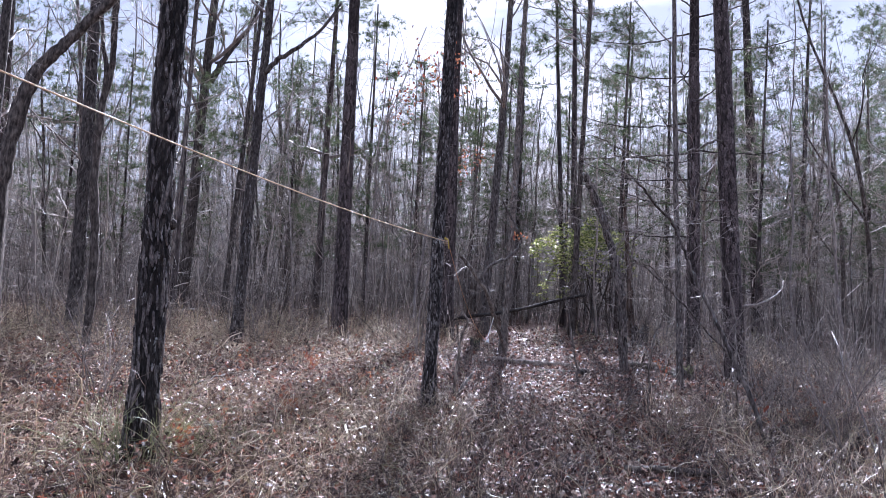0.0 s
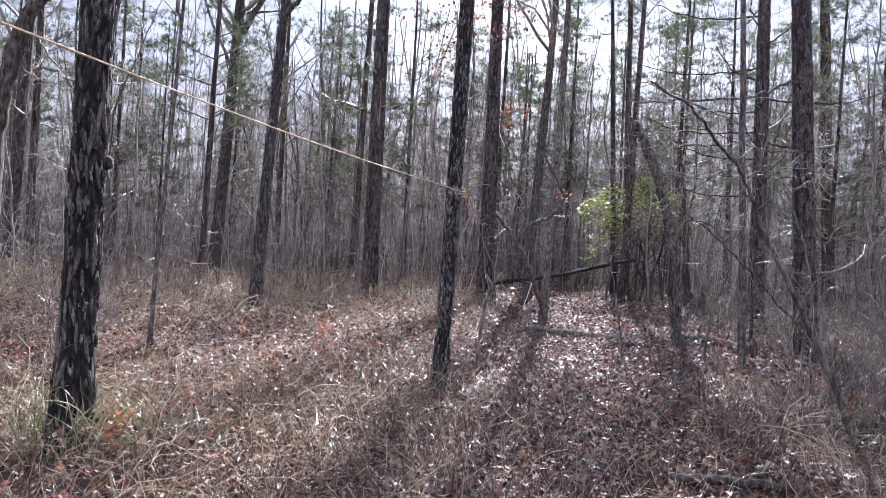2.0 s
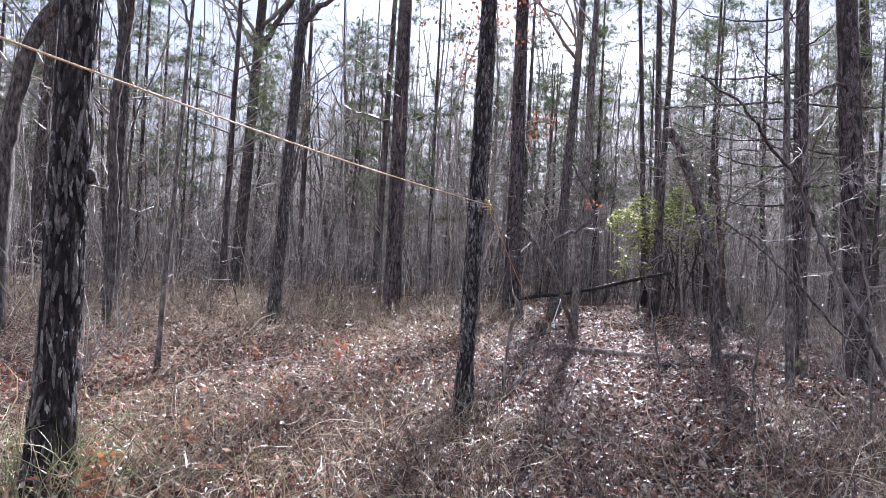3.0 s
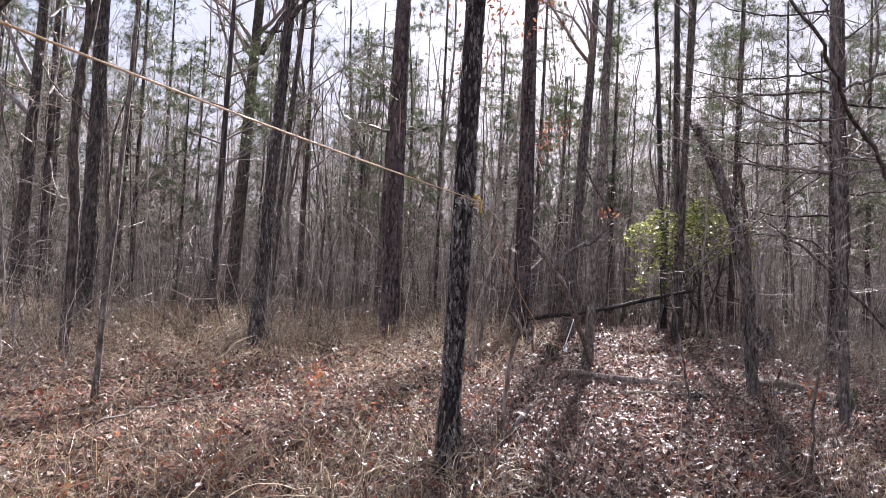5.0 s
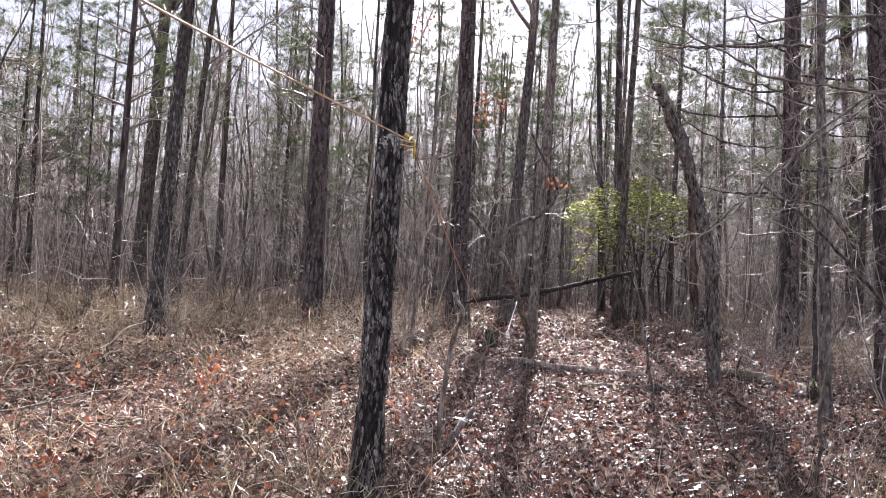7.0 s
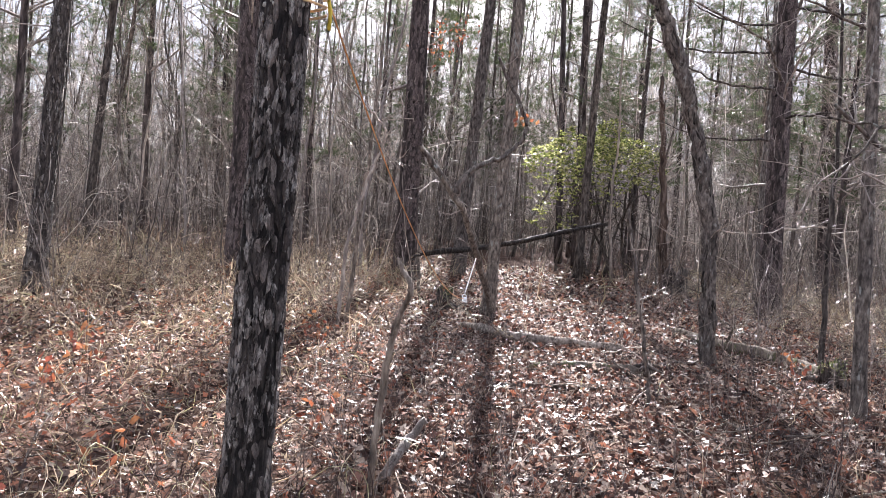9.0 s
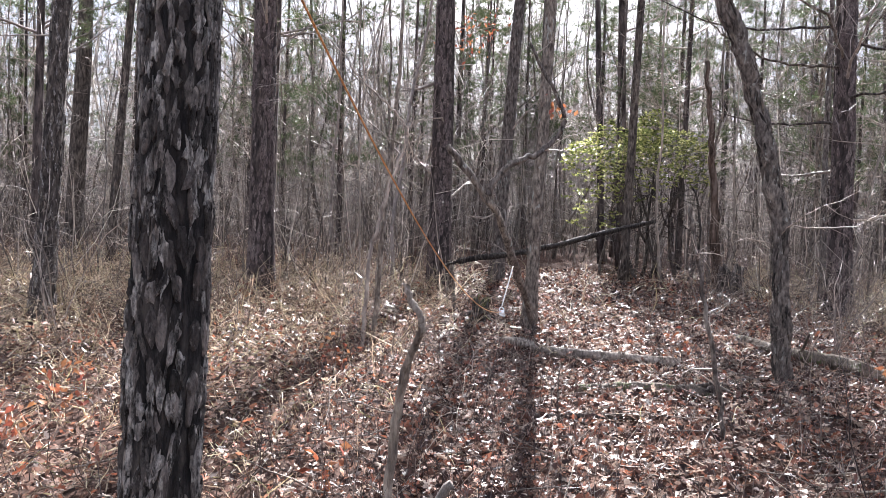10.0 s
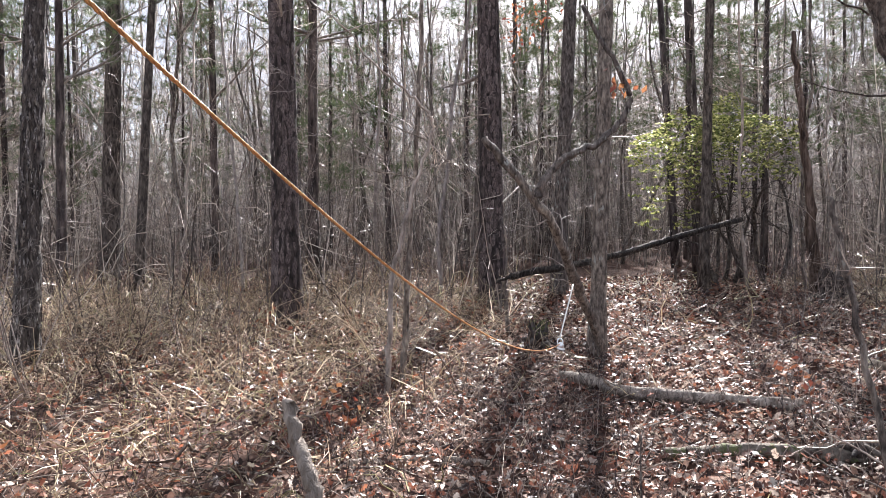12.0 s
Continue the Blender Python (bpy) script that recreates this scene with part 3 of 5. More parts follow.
def old_tree(place, height, r0, lean, material, label, seed, furrow, detail, ridges, marks, plates, knob=None, top=0.5, flare=0.45):
    """A near trunk with modelled bark, lichen and a knot."""
    r = hero(seed)
    tree = thing("oak_tree", place, label, "tree")
    path = trunk_path(height, r, lean, 18, 0.004)
    rad = trunk_radii(path, r0, top, flare)
    part("trunk", rough_trunk(path, rad, detail[0], detail[1], furrow, r, ridges, 6), material, tree)
    w, h, thick, pale_w, pale_h, pale = plates
    part("plated_bark", skin_plates(path, rad, 0.0, 4.6, w, h, thick, hero(seed + 700), 0.9, 10, (0.7, 1.2)), CHAR_PLATE, tree, "blackened furrowed bark plates", False, "stuff")
    part("flaking_bark", skin_plates(path, rad + thick * 0.6, 0.05, 4.6, pale_w, pale_h, thick * 0.7, hero(seed + 710), pale, 16), PALE_FLAKE, tree, "pale grey bark flakes", False, "stuff")
    s = Soup()
    crown(s, path, rad, r, 0.5, 16, 0.3, (3, 2), tree=tree)
    part("twig_crown", s, TWIG, tree, "bare grey-brown twigs", kind="stuff")
    for z, angle, w, h, n in marks:
        crust("lichen_patch", tree, path, rad, z, angle, w, h, r, count=n)
    if knob:
        z, angle = knob
        a = np.array([np.interp(z, path[:, 2], path[:, 0]), np.interp(z, path[:, 2], path[:, 1]), z])
        out = np.array([math.cos(angle), math.sin(angle), 0.15])
        p = np.stack([a + out * q for q in (r0 * 0.5, r0 * 0.95, r0 * 1.2, r0 * 1.38)])
        part("knot", Soup().tubes(p, np.array([0.07, 0.052, 0.046, 0.03]), 9), material, tree)
    return tree


BACK = -math.pi / 2
old_tree(at_ground(-0.74, 6.45), 14, 0.108, (0.006, -0.012), CHAR_TALL, "dark furrowed oak trunk with pale lichen in dry brush", 3, 0.012, (56, 330), 13,
         [(0.97, BACK + 0.5, 0.4, 0.06, 30)], (0.036, 0.19, 0.013, 0.02, 0.07, lambda z: 0.1 + 0.06 * np.sin(4.1 * z)), (1.9, 0.1), 0.6, 0.5)
old_tree(at_ground(2.05, 8.2), 13, 0.068, (0.014, 0.01), CHAR, "slim blackened tree trunk with flaking grey bark", 5, 0.007, (48, 420), 10,
         [(1.96, BACK, 1.3, 0.045, 90)], (0.024, 0.075, 0.0065, 0.022, 0.075, lambda z: np.interp(z, [0.0, 1.8, 2.3, 3.2], [0.7, 0.75, 0.4, 0.2]) * (1 + 0.5 * np.sin(9 * z))), None, 0.85, 0.5)

pine_tree("pine_tree", at_ground(2.17, 18.05), 19, 0.18, (-0.006, 0.02), "tall straight pine with plated purple-brown bark", hero(21), 0.6, 24, (36, 190), 0.016, 5)
log_pine = pine_tree("pine_tree", at_ground(5.35, 20.1), 20, 0.2, (-0.012, 0.012), "tall straight pine with plated purple-brown bark beside a fallen log", hero(22), 0.6, 24, (36, 190), 0.016, 6)
bare_tree("oak_tree", at_ground(5.45, 15.5), 14, 0.082, (0.03, 0.02), GREY, "slim grey-barked tree at the edge of the trail", hero(23), 0.4, 14, 0.28, (26, 150), 0.006, 1, flare=0.5)
bare_tree("oak_tree", at_ground(7.0, 21.87), 16, 0.145, (0.04, -0.014), OAK, "grey-brown leaning oak behind the crooked little tree", hero(24), 0.38, 16, 0.3, (22, 110), 0.01, 2)
side_pine = pine_tree("pine_tree", at_ground(8.45, 11.55), 18, 0.168, (-0.05, 0.036), "thick pine with flaking red-brown bark among saplings", hero(25), 0.6, 22, (34, 190), 0.015, 5)
dark_pine = pine_tree("pine_tree", at_ground(10.6, 16.2), 19, 0.165, (-0.019, 0.013), "straight dark pine trunk in grey brush", hero(26), 0.55, 24, (24, 110), 0.012, 10)
pine_tree("pine_tree", at_ground(15.6, 20.3), 19, 0.18, (-0.04, 0.04), "straight dark pine trunk in grey brush", hero(27), 0.5, 24, (20, 80), 0.012, 10)
mottled_oak = bare_tree("oak_tree", at_ground(-0.2, 15.85), 16, 0.108, (0.03, 0.045), DARKOAK, "dark oak with mottled bark in dry brush", hero(28), 0.4, 16, 0.32, (26, 130), 0.01, 1)
big_oak = bare_tree("oak_tree", at_ground(-2.12, 25.3), 18, 0.195, (0.04, -0.02), DARKOAK, "large dark oak in a grey thicket", hero(29), 0.35, 18, 0.34, (22, 90), 0.012, 2)
fleck_path = np.stack([0.03 * np.linspace(-0.15, 16, 18), 0.045 * np.linspace(-0.15, 16, 18), np.linspace(-0.15, 16, 18)], 1)
part("lichen_crust", skin_plates(fleck_path, trunk_radii(fleck_path, 0.122, 0.3, 0.3), 0.1, 6.0, 0.03, 0.12, 0.006, hero(281), 0.4), PALE_FLAKE, mottled_oak, "pale lichen flecks", False, "stuff")
bare_tree("oak_tree", at_ground(-0.7, 22.1), 15, 0.09, (0.055, 0.015), DARKOAK, "slim leaning dark oak in a grey thicket", hero(30), 0.35, 16, 0.32, (16, 60), 0.006, 2)
bare_tree("oak_tree", at_ground(-3.74, 18.2), 17, 0.155, (-0.017, -0.01), DARKOAK, "dark oak with forked limbs in a grey thicket", hero(31), 0.33, 18, 0.34, (22, 90), 0.01, 2)
bare_tree("oak_tree", at_ground(-8.1, 25.6), 18, 0.2, (0.02, 0.0), DARKOAK, "stout dark oak at the edge of the thicket", hero(32), 0.25, 16, 0.34, (18, 70), 0.01, 2)
grey_whip = bare_tree("sapling", at_ground(-1.08, 10.65), 8, 0.032, (0.03, 0.018), GREY, "thin grey sapling standing in dry brush", hero(33), 0.4, 12, 0.3, (10, 40), 0.0, 2, wobble=0.02)
pine_tree("pine_tree", at_ground(12.3, 28.0), 20, 0.11, (-0.05, 0.03), "distant straight pine trunk", hero(34), 0.5, 22, (12, 30), 0, 8)
pine_tree("pine_tree", at_ground(11.4, 24.9), 20, 0.125, (-0.033, 0.017), "straight pine behind the evergreen shrub", hero(35), 0.5, 24, (14, 40), 0, 8)
bare_tree("oak_tree", at_ground(9.75, 21.5), 17, 0.1, (0.02, -0.005), DARKOAK, "grey oak in front of the evergreen shrub", hero(36), 0.4, 16, 0.3, (14, 40), 0, 2)
trail_sapling = bare_tree("sapling", at_ground(6.7, 10.5), 11, 0.052, (-0.035, 0.012), GREY, "slim pale-grey sapling beside the trail", hero(37), 0.45, 10, 0.24, (14, 60), 0.003, 3, wobble=0.02)
bare_tree("sapling", at_ground(11.4, 17.5), 11, 0.055, (0.0, 0.01), GREY, "thin sapling in grey brush", hero(38), 0.4, 10, 0.24, (10, 40), 0, 3, wobble=0.02)


def limb_thing(name, label, category, points, r0, r1, material, seed, twigs=0, sides=10, steps=6, tw_len=0.35, part_name="stem", parent=None, jitter=0.008):
    """A crooked bar through points, smoothed, with side twigs."""
    r = hero(seed)
    p = np.asarray(points, float)
    n = (len(p) - 1) * steps + 1
    s = np.linspace(0, len(p) - 1, n)
    q = np.stack([np.interp(s, np.arange(len(p)), p[:, k]) for k in range(3)], 1)
    for _ in range(3):
        q[1:-1] = (q[:-2] + 2 * q[1:-1] + q[2:]) / 4
    q[1:-1] += r.normal(0, jitter, q[1:-1].shape)
    base = q[0].copy()
    ob = parent or thing(name, base, label, category)
    off = base if parent is None else np.array(parent.location)
    rad = np.linspace(r0, r1, n) * r.uniform(0.92, 1.1, n)
    bar = Soup().tubes(q - off, rad, sides)
    if sides > 9:
        # ribs and hollows along the grain
        v = bar.v[0].reshape(n, sides, 3)
        grain = np.stack([np.interp(np.arange(n), np.linspace(0, n - 1, 6), r.normal(0, 0.13, 6)) for _ in range(sides)], 1)
        bar.v[0] = ((q - off)[:, None] + (v - (q - off)[:, None]) * (1 + grain + r.normal(0, 0.05, (n, sides)))[:, :, None]).astype(np.float32).reshape(-1, 3)
    stem = part(part_name, bar, material, ob)
    if twigs:
        t = Soup()
        one = (q - off)[None]
        w = np.zeros(twigs, int)
        at, d = along(one, w, r.uniform(0.25, 0.99, twigs))
        tp = grow(at, side_ways(d, r, 35, 80), tw_len * r.uniform(0.5, 1.6, twigs), 6, 0.22, 0.02, r)
        tr = np.full(twigs, min(max(r1 * 0.5, 0.003), 0.007))
        t.tubes(tp, taper(tr, 6, 0.3), 4, cap=False)
        spray(t, tp, tr, 4, r, (0.3, 0.6), 4, 3, 0.25, 0.0, (30, 70))
        part("twig_crown", t, TWIG, stem if parent else ob, kind="stuff")
    return ob


# forks and long limbs of the standing trees
for tree, pts, r0, r1, mat, seed, tw in (
        (big_oak, [(-1.68, 25.30, 8.23), (-1.43, 25.30, 8.82), (-1.03, 25.30, 9.51), (-0.55, 25.30, 10.23), (-0.09, 25.30, 11.51)], 0.11, 0.04, DARKOAK, 501, 10),
        (big_oak, [(-1.60, 25.30, 8.89), (-0.83, 25.30, 9.02), (0.05, 25.30, 9.25)], 0.04, 0.015, DARKOAK, 502, 6),
        (mottled_oak, [(0.03, 15.90, 6.05), (0.26, 15.90, 6.37), (0.63, 15.90, 6.65), (1.12, 15.90, 7.07), (1.54, 15.90, 7.78)], 0.06, 0.03, DARKOAK, 503, 10),
        (grey_whip, [(-0.96, 10.72, 4.21), (-1.04, 10.72, 4.45), (-1.12, 10.72, 4.73), (-1.18, 10.72, 5.31)], 0.02, 0.012, GREY, 504, 6),
        (dark_pine, [(10.45, 16.20, 4.25), (9.92, 15.90, 4.79), (9.12, 15.90, 5.01), (8.33, 15.90, 5.25), (7.67, 15.90, 5.46), (7.13, 15.90, 5.54)], 0.024, 0.009, OAK, 505, 16),
        (side_pine, [(8.28, 11.72, 4.6), (7.75, 11.4, 4.5), (7.32, 11.3, 4.26), (6.89, 11.3, 4.14), (6.26, 11.3, 4.06), (5.72, 11.3, 3.99), (5.26, 11.3, 3.92)], 0.024, 0.009, OAK, 506, 20),
        (side_pine, [(8.3, 11.7, 3.5), (7.54, 11.0, 3.37), (6.98, 11.0, 3.37), (6.42, 11.0, 3.53), (5.95, 11.0, 3.6)], 0.018, 0.007, OAK, 507, 14)):
    limb_thing("", "", "", pts, r0, r1, mat, seed, tw, 8, 5, 0.7, "limb", tree, 0.012)
limb_thing("", "", "", [(5.3, 20.0, 3.46), (5.23, 19.8, 3.5), (4.82, 19.8, 3.44), (4.44, 19.8, 3.38)], 0.014, 0.005, PALE, 509, 5, 7, 5, 0.3, "limb", log_pine, 0.01)
rb = hero(520)
for k in range(17):
    z, a, n = 3.4 + 0.36 * k + rb.uniform(-0.1, 0.1), rb.uniform(2.2, 5.6) if k % 3 else rb.uniform(0, 6.28), rb.uniform(1.6, 3.6)
    x, y = 10.6 - 0.019 * z, 16.2 + 0.013 * z
    pts = [(x + q * n * math.cos(a + 0.15 * q), y + q * n * math.sin(a + 0.15 * q), z + dz * n) for q, dz in ((0, 0), (0.3, -0.03), (0.6, -0.02), (0.85, 0.05), (1.0, 0.12))]
    limb_thing("", "", "", pts, 0.022, 0.006, DARKOAK, 521 + k, 22, 6, 4, 0.55, "bough", dark_pine, 0.012)
limb_thing("", "", "", [(6.58, 10.5, 3.4), (5.9, 9.2, 3.05), (4.95, 8.1, 2.66), (4.3, 8.0, 2.2), (3.62, 7.7, 1.75)], 0.0085, 0.003, DARKOAK, 508, 16, 8, 6, 0.25, "limb", trail_sapling, 0.01)
limb_thing("oak_tree", "dark oak trunk that bends far over the brush", "tree",
    [(-4.0, 13.5, 0.2), (-4.05, 13.5, 2.1), (-4.02, 13.5, 3.2), (-3.88, 13.5, 4.2), (-3.7, 13.5, 4.9), (-3.3, 13.5, 5.4), (-2.98, 13.5, 5.8), (-2.55, 13.5, 6.35), (-1.6, 13.5, 7.6)], 0.12, 0.07, DARKOAK, 510, 16, 14, 6, 1.2, "trunk")
forked = limb_thing("oak_tree", "slim dark forked oak in dry brush", "tree", [(-2.75, 14.5, 0.2), (-2.72, 14.5, 2.0)] + [(-2.85, 14.50, 3.50), (-2.80, 14.50, 4.68), (-2.68, 14.50, 5.39), (-2.68, 14.50, 5.88), (-2.71, 14.50, 6.88)] + [(-2.2, 14.5, 10.0)], 0.08, 0.04, DARKOAK, 511, 12, 12, 6, 1.0, "trunk")
limb_thing("", "", "", [(-2.80, 14.50, 4.73), (-2.75, 14.50, 5.38), (-2.87, 14.50, 5.86), (-2.94, 14.50, 6.64)], 0.05, 0.03, DARKOAK, 512, 8, 9, 5, 0.8, "limb", forked)

# leaning saplings, snags and sticks
lean_tree = limb_thing("leaning_sapling", "leaning crooked sapling with long bare side branches", "sapling",
    [(5.08, 6.34, 0.1), (4.97, 6.45, 0.55), (4.84, 6.6, 1.0), (4.72, 6.72, 1.35), (4.55, 6.86, 1.78), (4.46, 6.93, 2.05), (4.37, 6.97, 2.34), (3.86, 6.6, 2.57), (3.3, 6.0, 2.66), (2.7, 5.35, 2.62)], 0.027, 0.005, OAK, 41, 10, tw_len=0.5)
for k, pts in enumerate(([(4.36, 6.95, 2.33), (4.07, 6.9, 2.28), (3.69, 6.9, 2.28), (3.36, 6.9, 2.3), (3.03, 6.9, 2.41), (2.8, 6.9, 2.54)],
                         [(3.93, 6.68, 2.53), (3.7, 6.7, 2.52), (3.43, 6.7, 2.47), (3.04, 6.7, 2.41)],
                         [(4.4, 6.98, 2.33), (4.59, 7.0, 2.46), (4.77, 7.0, 2.45), (4.95, 7.0, 2.45), (5.17, 7.0, 2.55)],
                         [(4.36, 6.96, 2.36), (4.05, 7.0, 2.39), (3.73, 7.0, 2.17), (3.53, 7.0, 1.99), (3.32, 7.0, 1.77), (3.08, 7.0, 1.6)])):
    limb_thing("", "", "", pts, 0.0075, 0.0028, PALE, 50 + k, 9, 6, 5, 0.22, "side_branch", lean_tree)
limb_thing("dead_sapling", "bleached dead sapling bent beside a pine", "sapling",
    [(6.32, 8.6, 0.1), (6.31, 8.6, 0.9), (6.27, 8.6, 1.5), (6.15, 8.6, 1.91), (6.0, 8.6, 2.26), (5.82, 8.6, 2.6), (5.65, 8.6, 2.68)], 0.014, 0.006, PALE, 42, 14, 7, tw_len=0.5)
snag = limb_thing("snag", "crooked snag with grey shaggy bark and a broken top", "dead tree",
    [(6.78, 12.45, 0.15), (6.76, 12.5, 0.5), (6.7, 12.5, 1.1), (6.67, 12.5, 1.68), (6.47, 12.5, 2.48), (6.26, 12.5, 3.1), (6.0, 12.5, 3.64), (5.83, 12.5, 3.92)], 0.076, 0.058, GREY, 43, 6, 18, 8, 0.7, jitter=0.012)
sp_ = np.array([(6.78, 12.45, 0.15), (6.76, 12.5, 0.5), (6.7, 12.5, 1.1), (6.67, 12.5, 1.68), (6.47, 12.5, 2.48), (6.26, 12.5, 3.1), (6.0, 12.5, 3.64), (5.83, 12.5, 3.92)]) - np.array(snag.location)
part("shaggy_bark", skin_plates(sp_, np.linspace(0.08, 0.06, 8), 0.0, 3.7, 0.035, 0.2, 0.012, hero(143), 0.6), OAK_PLATE, snag, "shaggy strips of grey bark", False, "stuff")
limb_thing("snag", "shredded red-brown snag beside the evergreen shrub", "dead tree",
    [(11.06, 19.85, 0.3), (10.92, 19.85, 0.92), (10.8, 19.85, 2.3), (10.64, 19.85, 3.8), (10.55, 19.9, 5.0)], 0.11, 0.035, REDWOOD, 45, 6, 16, 8, 0.5, jitter=0.02)
stick = limb_thing("dead_stick", "crooked grey dead stick standing in leaf litter", "stick",
    [(2.70, 9.46, 0.1), (2.70, 9.43, 0.45), (2.72, 9.37, 0.85), (2.735, 9.3, 1.05), (2.765, 9.19, 1.2), (2.76, 9.19, 1.245), (2.735, 9.25, 1.29), (2.722, 9.285, 1.345)], 0.0185, 0.009, PALE, 46, 0, 14, 8, 0.4, jitter=0.002)
limb_thing("", "", "", [(2.72, 9.45, 0.2), (2.84, 9.55, 0.33), (2.93, 9.66, 0.4), (3.01, 9.65, 0.5)], 0.026, 0.019, PALE, 47, 0, 10, 5, 0.3, "broken_branch", stick, 0.004)
whip = limb_thing("sapling", "thin bent sapling with long pale branches standing in leaf litter", "sapling",
    [(3.18, 14.1, 0.22), (3.21, 14.1, 0.76), (3.24, 14.1, 1.3), (3.37, 14.1, 1.8), (3.51, 14.1, 2.19), (3.59, 14.1, 2.44), (3.54, 14.1, 2.58), (3.42, 14.1, 2.7), (3.06, 14.1, 3.01), (2.93, 14.1, 3.19), (2.5, 14.0, 3.5)], 0.022, 0.005, TWIG, 48, 6, 8, 6, 0.4)
for k, pts in enumerate(([(3.54, 14.1, 2.35), (3.37, 14.1, 2.42), (3.1, 14.1, 2.53), (2.83, 14.1, 2.67), (2.57, 14.1, 2.79), (2.31, 14.1, 2.91)],
                         [(3.45, 14.1, 2.03), (3.28, 14.1, 2.08), (3.01, 14.1, 2.13), (2.88, 14.1, 2.23)],
                         [(3.48, 14.1, 2.1), (3.6, 14.1, 2.17), (3.73, 14.1, 2.2)])):
    limb_thing("", "", "", pts, 0.008, 0.003, PALE, 530 + k, 6, 6, 5, 0.3, "side_branch", whip, 0.006)
limb_thing("sapling", "thin sapling bowed over in an arch", "sapling",
    [(5.0, 8.55, 0.12), (4.98, 8.52, 0.7), (5.03, 8.5, 1.15), (5.15, 8.5, 1.37), (5.19, 8.5, 1.59), (5.15, 8.5, 1.81), (4.97, 8.5, 2.04), (4.7, 8.5, 2.05), (4.3, 8.5, 2.07)], 0.014, 0.005, OAK, 537, 14, 9, 6, 0.35)
limb_thing("sapling", "thin leaning whip beside the trail", "sapling", [(5.18, 10.96, 0.12), (5.13, 10.98, 0.5), (5.03, 11.05, 1.1), (4.95, 11.1, 1.61), (4.93, 11.12, 1.74)], 0.016, 0.011, GREY, 49, 5, 8, 6)
leafy_sapling = limb_thing("sapling", "thin sapling that still holds rust-red leaves at its top", "sapling", [(3.35, 14.4, 0.2), (3.38, 14.4, 1.2), (3.5, 14.4, 2.6), (3.55, 14.4, 4.2), (3.45, 14.2, 5.3), (3.3, 13.9, 6.2)], 0.03, 0.008, GREY, 60, 14, 8, 6, 0.6)
rl = hero(66)
hp = np.array([3.35, 14.0, 6.0]) + rl.normal(0, 1, (130, 3)) * [0.45, 0.3, 0.28] - np.array(leafy_sapling.location)
part("dead_foliage", leaves_at(Soup(), hp, rl.normal(0, 1, (130, 3)) + [0, 0, -0.6], rl.uniform(0.07, 0.12, 130), 0.055, rl), RUST, leafy_sapling, "rust-red dead leaves", kind="stuff")
limb_thing("sapling", "dark thin sapling in grey brush", "sapling", [(7.9, 12.17, 0.2), (7.88, 12.2, 1.2), (7.9, 12.2, 2.6), (7.8, 12.3, 5.5)], 0.03, 0.012, DARKOAK, 61, 12, 8, 6, 0.6)
limb_thing("fallen_branch", "long broken branch caught among saplings", "branch", [(7.3, 9.3, 0.2), (6.6, 9.2, 0.9), (5.9, 9.1, 1.5), (5.3, 9.0, 1.95), (4.8, 9.0, 2.25)], 0.018, 0.01, OAK, 62, 8, 9, 6, 0.6)

crooked = limb_thing("crooked_tree", "small crooked dead tree with a hooked branch by the trail", "dead tree",
    [(5.46, 15.35, 0.25), (5.34, 15.2, 0.6), (5.14, 14.95, 0.91), (4.9, 14.65, 1.25), (4.7, 14.4, 1.61), (4.44, 14.3, 1.93), (4.18, 14.3, 2.23), (4.04, 14.3, 2.4)], 0.052, 0.03, GREY, 63, 4, 14, 6, 0.5)
limb_thing("", "", "", [(4.5, 14.3, 1.9), (4.55, 14.3, 2.05), (4.74, 14.3, 2.24), (5.04, 14.3, 2.36), (5.25, 14.3, 2.56), (5.33, 14.3, 2.73), (5.3, 14.3, 2.87), (5.1, 14.3, 3.21), (4.9, 14.3, 3.54)], 0.036, 0.016, OAK, 64, 5, 12, 6, 0.4, "hooked_branch", crooked)
rl = hero(65)
hl = Soup()
hp = np.array([5.27, 14.3, 2.86]) + rl.normal(0, 0.07, (16, 3)) - np.array(crooked.location)
leaves_at(hl, hp, rl.normal(0, 1, (16, 3)) + [0, 0, -0.6], rl.uniform(0.06, 0.1, 16), 0.05, rl)
part("dead_foliage", hl, RUST, crooked, "rust-red dead leaves")


def fallen_log(points, r0, r1, material, label, seed, stubs=2, sides=18, steps=8):
    r = hero(seed)
    log = limb_thing("fallen_log", label, "log", points, r0, r1, material, seed, 0, sides, steps, part_name="trunk", jitter=0.004)
    p = np.asarray(points) - np.array(log.location)
    for _ in range(stubs):
        at, d = along(p[None], np.zeros(1, int), r.uniform(0.2, 0.9, 1))
        q = grow(at, side_ways(d, r, 50, 90), [r.uniform(0.15, 0.4)], 5, 0.15, 0.1, r)
        part("branch_stub", Soup().tubes(q, taper([r0 * 0.3], 5, 0.5), 7), material, log)
    return log


